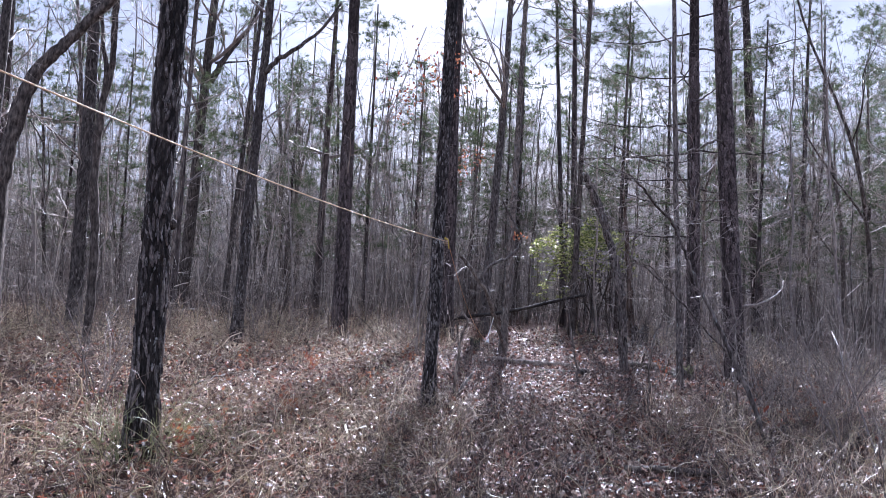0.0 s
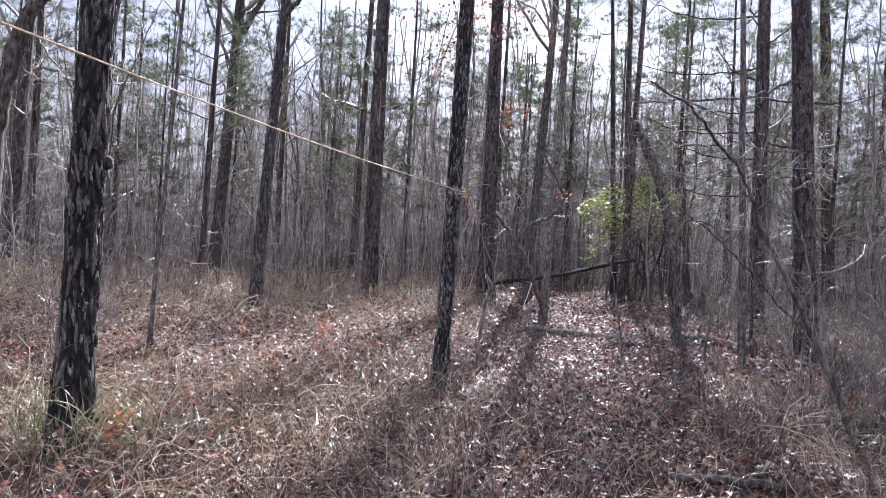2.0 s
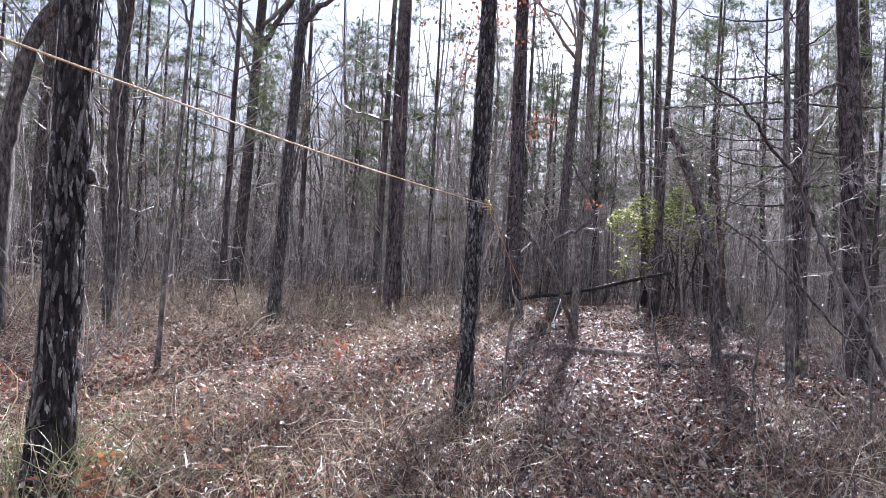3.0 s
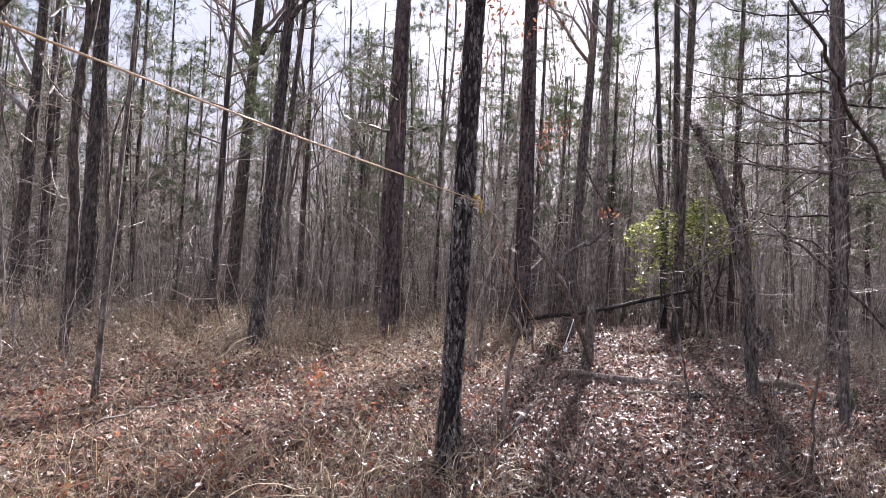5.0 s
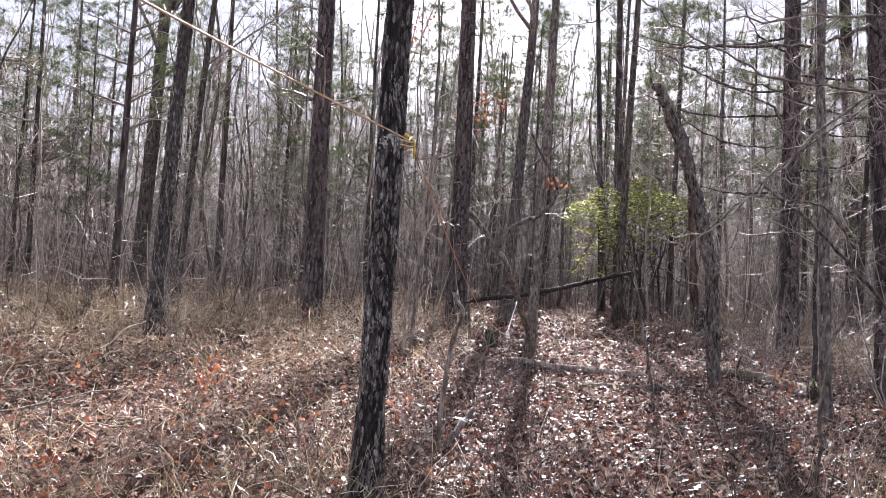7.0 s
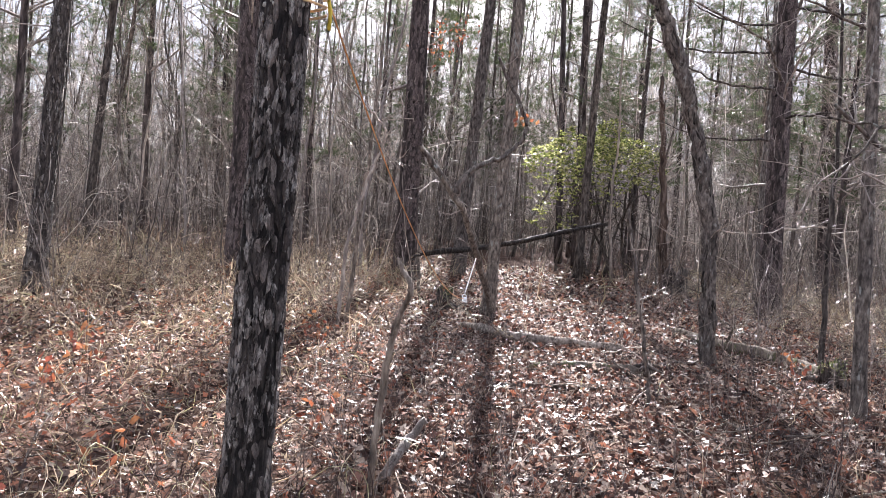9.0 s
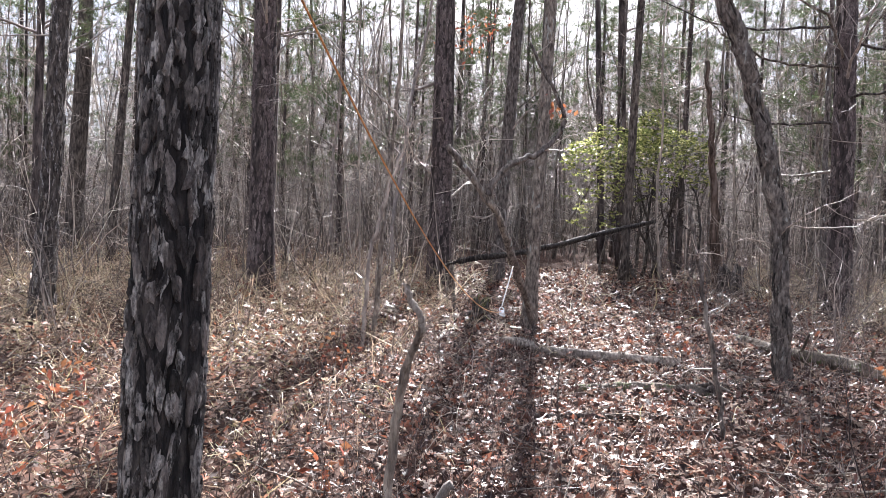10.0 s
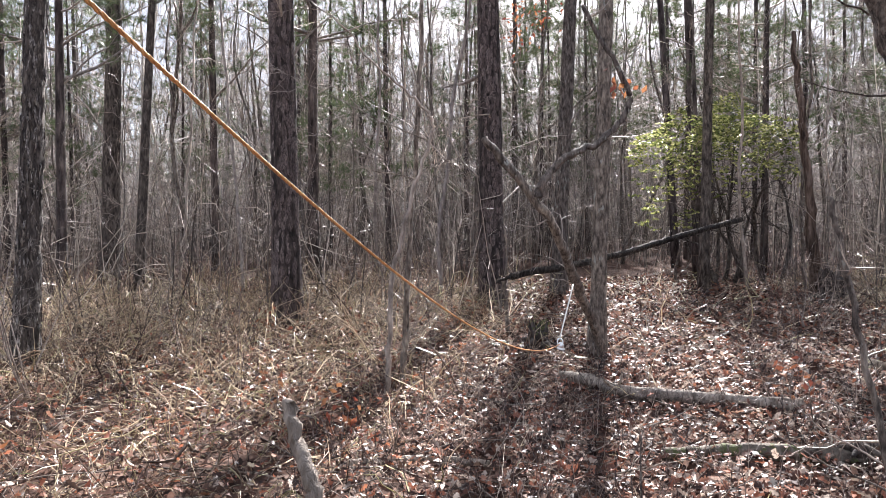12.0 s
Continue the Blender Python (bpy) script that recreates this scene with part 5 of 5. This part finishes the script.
def far_woods():
    """Trunks and twigs too far off to tell apart, paled by haze in their colour."""
    r = hero(310)
    n = 1150
    a = np.radians(r.uniform(-47, 47, n) + 11)
    d = np.sqrt(r.uniform(44 ** 2, 95 ** 2, n))
    x, y = 1.5 + d * np.sin(a), 3 + d * np.cos(a)
    z = ground_z(x, y)
    h = r.uniform(12, 20, n)
    paths = grow(np.stack([x, y, z - 0.2], 1), np.stack([r.normal(0, 0.04, n), r.normal(0, 0.04, n), np.ones(n)], 1), h, 6, 0.1, 0.05, r)
    rad = r.uniform(0.03, 0.1, n)
    s = Soup().tubes(paths, taper(rad, 6, 0.35), 4, cap=False)
    bp, br = spray(s, paths, rad, 18, r, (0.12, 0.32), 4, 0, 0.2, 0.06, (30, 70), 0.2, 0.35, 0.015)
    spray(s, bp, br, 3, r, (0.3, 0.8), 3, 0, 0.25, 0.04, (30, 65), 0.15, 0.6, 0.012)
    stuff("far_woods", s, HAZED_WOOD, "distant winter woods of bare trunks, haze put into their pale grey", "woods")
    t = Soup()
    m = np.repeat(r.integers(0, n, 1500), 6)
    at = paths[m, 5] + np.repeat(np.stack([r.normal(0, 1.3, 1500), r.normal(0, 1.3, 1500), -np.abs(r.normal(0, 4.2, 1500))], 1), 6, 0) + r.normal(0, 1, (9000, 3)) * [0.45, 0.45, 0.14]
    keep = (m % 2) == 0
    needle_clumps(t, at[keep], r, 0.5, 24)
    stuff("far_pine_crowns", t, NEEDLE, "dull green crowns of distant pines", "woods")


far_woods()


def far_backdrop():
    """The ragged edge of the woods that closes the view, far behind everything."""
    r = hero(317)
    sheet = Soup()
    for radius, low, high, n in ((118, 7.0, 11.5, 2100), (134, 9.0, 15.0, 1900)):
        a = np.radians(np.linspace(-52, 74, n + 1))
        h = np.interp(np.arange(n + 1), np.linspace(0, n, 60), r.uniform(low, high, 60)) + r.exponential(1.3, n + 1) - 2.4 * r.random(n + 1)
        x, y = 1.5 + radius * np.sin(a), 3 + radius * np.cos(a)
        z = ground_z(x, y)
        v = np.stack([np.stack([x, y, z - 0.5], 1), np.stack([x, y, z + h], 1)], 1).reshape(-1, 3)
        i = np.arange(n)[:, None] * 2
        sheet.add(v, [i + [[0, 2, 3, 1]]])
    m, n, l, p = nodes_of("hazed_backdrop")
    tc = n.new("ShaderNodeTexCoord").outputs["Object"]
    k = noise_node(n, l, tc, 1.6, (1, 1, 0.12), 5, 0.7)
    # streaks of far woods, lightened to carry the haze in their colour
    c = ramp(n, [(0.35, (0.12, 0.11, 0.115)), (0.55, (0.34, 0.315, 0.31)), (0.72, (0.6, 0.56, 0.54))])
    l.new(k.outputs["Fac"], c.inputs[0])
    l.new(c.outputs[0], p.inputs["Base Color"])
    p.inputs["Roughness"].default_value, p.inputs["Specular IOR Level"].default_value = 1.0, 0.0
    tagged(part("backdrop", sheet, m, smooth=False), "far edge of bare winter woods, haze put into its pale grey", "backdrop", "", "structure")


far_backdrop()


def far_understory():
    """Bushy young growth between the distant trunks, in the same haze-paled colour."""
    r = hero(315)
    n = 3100
    a = np.radians(r.uniform(-46, 46, n) + 11)
    d = np.sqrt(r.uniform(29 ** 2, 85 ** 2, n))
    x, y = 1.5 + d * np.sin(a), 3 + d * np.cos(a)
    h = r.uniform(2.5, 6.5, n) + r.exponential(1.0, n)
    paths = grow(np.stack([x, y, ground_z(x, y) - 0.1], 1), np.stack([r.normal(0, 0.14, n), r.normal(0, 0.14, n), np.ones(n)], 1), h, 4, 0.1, 0.04, r)
    rad = r.uniform(0.012, 0.03, n) * d / 50
    s = Soup().tubes(paths, taper(rad, 4, 0.3), 3, cap=False)
    spray(s, paths, rad * 0.8, 7, r, (0.2, 0.55), 4, 0, 0.4, 0.0, (35, 90), 0.12, 0.6, 0.014)
    stuff("far_understory", s, HAZED_WOOD, "distant tangle of bare young growth, haze put into its pale grey", "undergrowth")


far_understory()


def thicket():
    """Dense thin whips and briars under the trees."""
    r = hero(320)
    n = 4200
    a = np.radians(r.uniform(-48, 48, n) + 11)
    d = np.sqrt(r.uniform(15.0 ** 2, 48 ** 2, n))
    x, y = 1.5 + d * np.sin(a), 3 + d * np.cos(a)
    side = x - trail_x(y)
    keep = (side < -1.4 - r.exponential(0.7, n)) | (side > 3.0 + r.exponential(1.2, n)) | (y > 27)
    x, y, d = x[keep], y[keep], d[keep]
    n = len(x)
    h = r.uniform(0.8, 2.2, n) + (d > 20) * r.exponential(1.0, n)
    paths = grow(np.stack([x, y, ground_z(x, y) - 0.05], 1), np.stack([r.normal(0, 0.16, n), r.normal(0, 0.16, n), np.ones(n)], 1), h, 5, 0.1, 0.03, r)
    rad = r.uniform(0.006, 0.018, n)
    s = Soup().tubes(paths, taper(rad, 5, 0.3), 3, cap=False)
    spray(s, paths, rad * 0.8, 6, r, (0.3, 0.7), 4, 0, 0.35, 0.0, (35, 90), 0.1, 0.6, 0.006)
    stuff("thicket", s, THICKET, "dense grey-brown thicket of thin bare whips", "undergrowth")


thicket()


def ahead(x, y):
    """Whether a place lies within the sector that the walk looks into."""
    a = np.degrees(np.arctan2(x, y + 1.0))
    return (a > -29) & (a < 50)


def brush():
    """Dry stems, grass and briars: thick beside the trail, thin on it."""
    r = hero(330)

    def places(n):
        x, y = r.uniform(-11, 14, n), np.sqrt(r.uniform(1.5, 23.0 ** 2, n))
        side = x - trail_x(y)
        least = np.interp(y, [7, 9.5], [0.42, 0.03])
        edge = np.interp(y, [6.5, 10, 16, 20], [0.9, 3.2, 3.6, 3.6])
        p = np.where(side < 0, np.clip((-side - 0.8) / np.interp(y, [8, 10], [2.3, 3.2]), least, np.interp(y, [8, 10], [1.0, 0.8])), np.clip((side - edge) / 2.2, least, 0.85))
        p = p * (np.hypot(x + 0.72, y - 6.1) > 0.45)
        patch = 0.72 + 0.28 * np.sin(1.7 * x + 0.9 * y) * np.sin(1.3 * y - 0.8 * x)
        keep = ahead(x, y) & (r.random(n) < p * patch)
        return x[keep], y[keep]

    x, y = places(60000)
    n = len(x)
    h = r.uniform(0.16, 0.62, n) * (1 + 0.3 * np.clip(trail_x(y) - x - 1.5, 0, 1) * ((y > 4.5) & (y < 8.5))) * np.interp(y, [1, 4, 7, 9, 12, 14, 18], [0.55, 0.9, 0.9, 0.62, 0.7, 1.3, 1.8])
    up = np.where(r.random(n) < 0.6, r.uniform(0.1, 0.6, n), 1.2)
    paths = grow(np.stack([x, y, ground_z(x, y) + r.uniform(-0.02, 0.12, n)], 1), np.stack([r.normal(0, 0.7, n), r.normal(0, 0.7, n), up], 1), h, 5, 0.66, -0.12, r)
    rad = (0.0013 + r.exponential(0.0013, n)) * (1 + 0.075 * np.clip(y - 6, 0, 15))
    s = Soup().tubes(paths, taper(rad, 5, 0.4), 3, cap=False)
    some = r.random(n) < 0.22
    spray(s, paths[some], rad[some], 3, r, (0.3, 0.7), 3, 3, 0.3, -0.02, (25, 70), 0.25, 0.7)
    stuff("dry_brush", s, STRAW, "tangled straw-coloured dry stems and briars", "undergrowth")
    m = 11000
    y = r.uniform(2.2, 9.0, m)
    x = r.uniform(-4.5, 7.0, m)
    keep = ahead(x, y) & (r.random(m) < np.interp(np.abs(x - trail_x(y)), [0.5, 2.0], [0.3, 1.0]) * np.interp(y, [2.2, 4, 7.5, 9.0], [0.5, 1, 1, 0.2])) & (np.hypot(x + 0.72, y - 6.1) > 0.45)
    x, y = x[keep], y[keep]
    m = len(x)
    p = grow(np.stack([x, y, ground_z(x, y)], 1), np.stack([r.normal(0, 0.6, m), r.normal(0, 0.6, m), np.ones(m)], 1), r.uniform(0.2, 0.65, m), 5, 0.28, -0.12, r)
    stuff("bent_stems", Soup().tubes(p, taper(r.uniform(0.0014, 0.0032, m), 5, 0.4), 3, cap=False), STRAW, "bent tan stems of last summer's weeds", "undergrowth")
    x, y = places(50000)
    n = len(x)
    p = grow(np.stack([x, y, ground_z(x, y)], 1), np.stack([r.normal(0, 0.8, n), r.normal(0, 0.8, n), np.ones(n)], 1), r.uniform(0.1, 0.36, n) * np.interp(y, [9, 12, 15], [0.8, 1.0, 1.7]), 4, 0.42, -0.2, r)
    w = unit(np.cross(p[:, 1] - p[:, 0], r.normal(0, 1, (n, 3))))[:, None] * np.array([0.0026, 0.0024, 0.0018, 0.0006])[None, :, None] * (1 + 0.09 * np.clip(y - 6, 0, 15))[:, None, None]
    v = np.stack([p - w, p + w], 2).reshape(-1, 3)
    i = np.arange(n)[:, None, None] * 8 + np.arange(3)[None, :, None] * 2
    stuff("dry_grass", Soup().add(v, [(i + np.array([[[0, 1, 3, 2]]])).reshape(-1, 4)]), STRAW, "bent tufts of dead tan grass", "grass")
    # arching, curling canes that lie over one another on the sunny side of the trail
    m = 5600
    y = r.uniform(4.0, 15.0, m)
    sunny = r.random(m) < 0.74
    x = trail_x(y) + np.where(sunny, -1.1 - r.exponential(2.4, m), 1.0 + r.exponential(1.6, m))
    keep = ahead(x, y) & (r.random(m) < np.where(sunny, np.interp(y, [8.5, 10.5], [1.0, 0.6]), np.interp(y, [7.0, 8.5], [1.0, 0.0]))) & ((y < 9) | (x < trail_x(y) - 1.9)) & (np.hypot(x + 0.72, y - 6.1) > 0.45)
    x, y = x[keep], y[keep]
    m = len(x)
    p = grow(np.stack([x, y, ground_z(x, y)], 1), np.stack([r.normal(0, 0.5, m), r.normal(0, 0.5, m), np.ones(m)], 1), r.uniform(0.35, 1.05, m) * np.interp(y, [8.0, 10.0], [1.0, 0.5]), 9, 0.5, -0.24, r)
    rad = r.uniform(0.0016, 0.0036, m) * (1 + 0.06 * np.clip(y - 6, 0, 12))
    s = Soup().tubes(p, taper(rad, 9, 0.45), 3, cap=False)
    spray(s, p, rad * 0.8, 3, r, (0.15, 0.4), 4, 0, 0.45, -0.05, (30, 80), 0.3, 0.7)
    stuff("briar_tangle", s, TANGLE, "curling straw and olive briar canes in a tangle", "undergrowth")
    m = 450
    bx = np.concatenate([r.normal(-0.7, 0.55, m // 2), r.uniform(-5, 2, m // 2)])
    by = np.concatenate([r.normal(6.6, 0.35, m // 2), r.uniform(5, 15, m // 2)])
    hp = grow(np.stack([bx, by, ground_z(bx, by)], 1), np.stack([r.normal(0, 0.6, m), r.normal(0, 0.6, m), np.ones(m)], 1), r.uniform(0.12, 0.45, m), 5, 0.2, -0.16, r)
    stuff("green_briars", Soup().tubes(hp, taper(r.uniform(0.0015, 0.003, m), 5, 0.4), 3, cap=False), BRIAR, "thin greenish briars round a trunk foot", "undergrowth")

    m = 130
    a, q = r.uniform(0, 6.28, m), 0.14 + np.abs(r.normal(0, 0.2, m))
    bx, by = -0.74 + q * np.cos(a), 6.38 + q * np.sin(a) * 0.8
    p = grow(np.stack([bx, by, ground_z(bx, by)], 1), np.stack([np.cos(a) * 0.3 + r.normal(0, 0.3, m), np.sin(a) * 0.3 + r.normal(0, 0.3, m), np.full(m, 1.3)], 1), r.uniform(0.3, 0.8, m), 8, 0.16, -0.16, r)
    rad = r.uniform(0.002, 0.0038, m)
    s = Soup().tubes(p, taper(rad, 8, 0.4), 4, cap=False)
    spray(s, p, rad, 2, r, (0.2, 0.5), 4, 3, 0.2, -0.05, (30, 70), 0.3, 0.7, 0.0014)
    stuff("arching_briars", s, PALE_BRIAR, "pale green arching briar canes round a trunk foot", "undergrowth")


brush()


def whips():
    """Low dark woody stems that stand in the leaves of the trail and its edges."""
    r = hero(335)
    n = 16500
    y = 2.0 + 13 * r.random(n) ** 1.25
    x = trail_x(y) + r.normal(0.6, 2.6, n)
    keep = ahead(x, y) & (r.random(n) < np.interp(y, [2, 8, 11, 15], [1, 1, 0.75, 0.5])) & (r.random(n) < 0.35 + 0.65 * (np.abs(x - trail_x(y) - 0.3) > 0.7)) & ((x > trail_x(y) - 2.2) | (r.random(n) < 0.3)) & ((x < trail_x(y) + 1.2) | (y < 8) | (r.random(n) < 0.4))
    x, y = x[keep], y[keep]
    n = len(x)
    p = grow(np.stack([x, y, ground_z(x, y) - 0.01], 1), np.stack([r.normal(0, 0.3, n), r.normal(0, 0.3, n), np.ones(n)], 1), r.uniform(0.1, 0.42, n), 4, 0.2, 0.0, r)
    rad = r.uniform(0.0014, 0.0034, n)
    s = Soup().tubes(p, taper(rad, 4, 0.5), 3, cap=False)
    spray(s, p, rad, 2, r, (0.3, 0.6), 3, 3, 0.2, 0.02, (25, 60), 0.25, 0.7, 0.0009)
    stuff("low_whips", s, WHIP, "low dark woody stems standing in dead leaves", "undergrowth")


whips()


def bare_seedlings():
    """Knee-high leafless plants, thick on the shady side of the trail."""
    r = hero(337)
    n = 800
    y = 4.0 + 20 * r.random(n) ** 0.8
    side = np.where(r.random(n) < 0.85, 0.55 + np.abs(r.normal(0, 3.2, n)), -1.6 - np.abs(r.normal(0, 5.0, n)))
    x = trail_x(y) + side
    keep = ahead(x, y) & ((side > 0) | (y > 13.5)) & (r.random(n) < np.interp(np.abs(side), [0.5, 2.0], [0.35, 1.0])) & ((y > 9) | (r.random(n) < 0.45)) & ((side < 0) | (y < 9) | (r.random(n) < 0.3 + 0.7 * (side > 3.4)))
    x, y, side = x[keep], y[keep], side[keep]
    n = len(x)
    h = r.uniform(0.3, 0.85, n) * np.interp(np.abs(side), [0.5, 3], [0.7, 1.35])
    p = grow(np.stack([x, y, ground_z(x, y) - 0.02], 1), np.stack([r.normal(0, 0.22, n), r.normal(0, 0.22, n), np.ones(n)], 1), h, 6, 0.14, 0.04, r)
    rad = r.uniform(0.003, 0.0065, n)
    s = Soup().tubes(p, taper(rad, 6, 0.4), 3, cap=False)
    q, qr = spray(s, p, rad, 6, r, (0.3, 0.65), 4, 3, 0.25, 0.03, (30, 75), 0.25, 0.6, 0.0018)
    spray(s, q, qr, 2, r, (0.3, 0.7), 3, 0, 0.25, 0.03, (30, 70), 0.3, 0.7, 0.0018)
    stuff("bare_seedlings", s, WHIP, "leafless grey-brown seedlings standing in dead leaves", "undergrowth")


bare_seedlings()


def litter():
    """Dead leaves, thickest along the trail and near the walk."""
    r = hero(340)
    n = 420000
    y = np.where(r.random(n) < 0.7, r.uniform(1.0, 15, n), r.uniform(15, 25, n))
    x = r.uniform(-6, 13, n)
    side = np.abs(x - trail_x(y))
    keep = ahead(x, y) & (r.random(n) < np.clip(1.15 - side / 8, 0.3, 1) * np.interp(y, [1, 3, 12, 26], [0.8, 1, 1, 0.7]))
    x, y = x[keep], y[keep]
    n = len(x)
    brushy = np.clip((trail_x(y) - x - 1.0) / 2, 0, 1) + 0.5 * np.clip((x - trail_x(y) - 2.0) / 3, 0, 1)
    z = ground_z(x, y) + np.abs(r.normal(0, 0.028, n)) + 0.01 + np.where(r.random(n) < 0.6, brushy * r.uniform(0, 0.26, n), 0)
    a = r.uniform(0, 2 * np.pi, n)
    tilt = r.normal(0, 0.5, n)
    way = np.stack([np.cos(a), np.sin(a), np.sin(tilt)], 1)
    f = unit(way)
    q = unit(np.cross(f, np.stack([r.normal(0, 0.6, n), r.normal(0, 0.6, n), np.ones(n)], 1)))
    up = np.cross(q, f)
    whole = r.random(n) < np.interp(y, [12, 18], [0.36, 0.15])
    L = np.where(whole, r.uniform(0.04, 0.09, n), 0.012 + r.exponential(0.015, n).clip(0, 0.05)) * np.where(brushy > 0.3, 0.75, 1.0) * np.interp(y, [13, 20], [1.0, 1.5])
    L = L[:, None]
    W = L * np.where(whole, r.uniform(0.5, 0.75, n), r.uniform(0.35, 0.9, n))[:, None]
    c = np.stack([x, y, z], 1)
    curl, fold = L * r.normal(0.05, 0.22, n)[:, None], W * r.normal(0.12, 0.25, n)[:, None]
    # lobed outlines for whole leaves, four uneven corners for torn bits
    lobes = np.array([(-0.5, 0.03), (-0.28, 0.3), (-0.16, 0.14), (0.02, 0.5), (0.14, 0.2), (0.3, 0.34), (0.5, 0.0), (0.3, -0.34), (0.14, -0.2), (0.02, -0.5), (-0.16, -0.14), (-0.28, -0.3)])
    bits = np.array([(-0.5, 0.0), (0.0, 0.5), (0.5, 0.1), (0.05, -0.5)])
    raised = (brushy > 0.3) & (r.random(n) < 0.6)
    for name, where, material, label in (("leaf_litter", ~raised, LITTER, "brown and russet dead oak leaves strewn over soil"), ("leaf_crumbs", raised, CHAFF, "tan leaf crumbs caught in dry brush")):
        soup = Soup()
        for shape, which in ((lobes, where & whole), (bits, where & ~whole)):
            k, m = len(shape), int(which.sum())
            e, o = shape[None, :, 0] + r.normal(0, 0.05, (m, k)), shape[None, :, 1] * r.uniform(0.7, 1.2, (m, k))
            v = c[which][:, None] + f[which][:, None] * (L[which] * e)[..., None] + q[which][:, None] * (W[which] * o)[..., None]
            v = v + up[which][:, None] * (fold[which] * np.abs(o) * 2 + curl[which] * (e + 0.5) ** 2)[..., None]
            i = np.arange(m)[:, None] * k
            if k == 4:
                faces = [i + [[0, 1, 2, 3]]]
            else:
                faces = [np.concatenate([i + [[0, 1, 2, 10]], i + [[2, 3, 4, 10]], i + [[4, 5, 6, 8]], i + [[4, 8, 9, 10]]]), np.concatenate([i + [[6, 7, 8]], i + [[0, 10, 11]]])]
            soup.add(v.reshape(-1, 3), faces)
        stuff(name, soup, material, label, "leaves")
    t = Soup()
    m = 2000
    y = r.uniform(1.5, 20, m)
    x = trail_x(y) + r.normal(0, 3.2, m)
    a = r.uniform(0, 6.28, m)
    p = grow(np.stack([x, y, ground_z(x, y) + 0.02], 1), np.stack([np.cos(a), np.sin(a), np.full(m, 0.04)], 1), r.uniform(0.15, 0.9, m), 5, 0.16, 0.0, r)
    p[:, :, 2] = np.maximum(p[:, :, 2], ground_z(p[:, :, 0], p[:, :, 1]) + 0.015)
    rad = r.uniform(0.002, 0.007, m)
    lone = np.flatnonzero((y > 3) & (y < 13.5) & (np.abs(x - trail_x(y)) < 2.4) & ahead(x, y))[:150]
    for k in lone:
        twig = thing("fallen_twig", p[k, 0], "thin bleached twig lying on dead leaves", "twig", "fallen twigs")
        part("stem", Soup().tubes(p[k] - p[k, 0], rad[k] * np.linspace(1.25, 0.5, 5), 5), PALE, twig)
        tines = grow(p[k, 1:3] - p[k, 0], side_ways(unit(p[k, 2:4] - p[k, 1:3]), r, 30, 60), np.full(2, 0.3) * r.uniform(0.2, 0.6, 2), 3, 0.15, 0.02, r)
        for q in tines:
            part("tine", Soup().tubes(q, rad[k] * np.array([0.7, 0.5, 0.3]), 4), PALE, twig)
    rest = np.setdiff1d(np.arange(m), lone)
    p, rad = p[rest], rad[rest]
    t.tubes(p, taper(rad, 5, 0.4), 4)
    spray(t, p, rad, 2, r, (0.2, 0.5), 3, 3, 0.2, 0.05, (30, 60))
    stuff("fallen_twigs", t, PALE, "thin bleached twigs lying over dead leaves", "twigs")


litter()


def seedling(x, y, h, n, seed):
    r = hero(seed)
    ob = thing("oak_seedling", at_ground(x, y), "small oak seedling with rust-red dead leaves", "seedling", "rusty seedlings")
    q = grow([[0, 0, -0.03]], [[0.1, 0.05, 1]], [h], 6, 0.12, 0.02, r)
    part("stem", Soup().tubes(q[0], np.linspace(0.005, 0.002, 6), 5), TWIG, ob)
    at, d = along(q, np.zeros(n, int), r.uniform(0.35, 1.0, n))
    at = at + r.normal(0, 0.06, (n, 3))
    part("foliage", leaves_at(Soup(), at, r.normal(0, 1, (n, 3)) + [0, 0, -0.3], r.uniform(0.045, 0.08, n), r.uniform(0.025, 0.045, n), r), RUST, ob)


for k, (x, y) in enumerate([(-1.8, 8.6), (-0.13, 7.27), (0.99, 11.8), (0.93, 10.9), (0.5, 7.9), (6.4, 7.26), (-0.4, 6.13), (0.46, 8.4), (2.54, 10.45), (2.82, 13.0), (6.06, 13.1), (0.95, 12.4), (2.35, 13.7), (-0.53, 6.42), (2.0, 17.2), (5.4, 6.9), (7.6, 9.9), (-1.2, 13.2), (-2.4, 14.8), (6.9, 11.4), (6.8, 7.7), (5.8, 7.0), (-1.15, 9.6), (-0.14, 11.1), (1.1, 8.95), (1.5, 9.5), (-2.0, 9.0)]):
    seedling(x, y, 0.25 + 0.05 * (k % 4), 14 + 4 * (k % 5), 400 + k)
rl = hero(430)
for k, (x, y, z, n) in enumerate([(6.97, 24.26, 6.3, 110), (4.6, 23.0, 7.5, 90)]):
    ob = thing("leafy_branch", (x, y, z), "oak branch tip that still holds rust-red leaves", "branch")
    q = grow([[-0.9, 0.3, -0.5]], [[1, -0.2, 0.5]], [1.6], 7, 0.15, 0.0, rl)
    part("stem", Soup().tubes(q[0], np.linspace(0.016, 0.005, 7), 6), TWIG, ob)
    at, d = along(q, np.zeros(n, int), rl.uniform(0.35, 1.0, n))
    part("foliage", leaves_at(Soup(), at + rl.normal(0, 0.3, (n, 3)), rl.normal(0, 1, (n, 3)) + [0, 0, -0.5], rl.uniform(0.08, 0.14, n), 0.06, rl), RUST, ob)
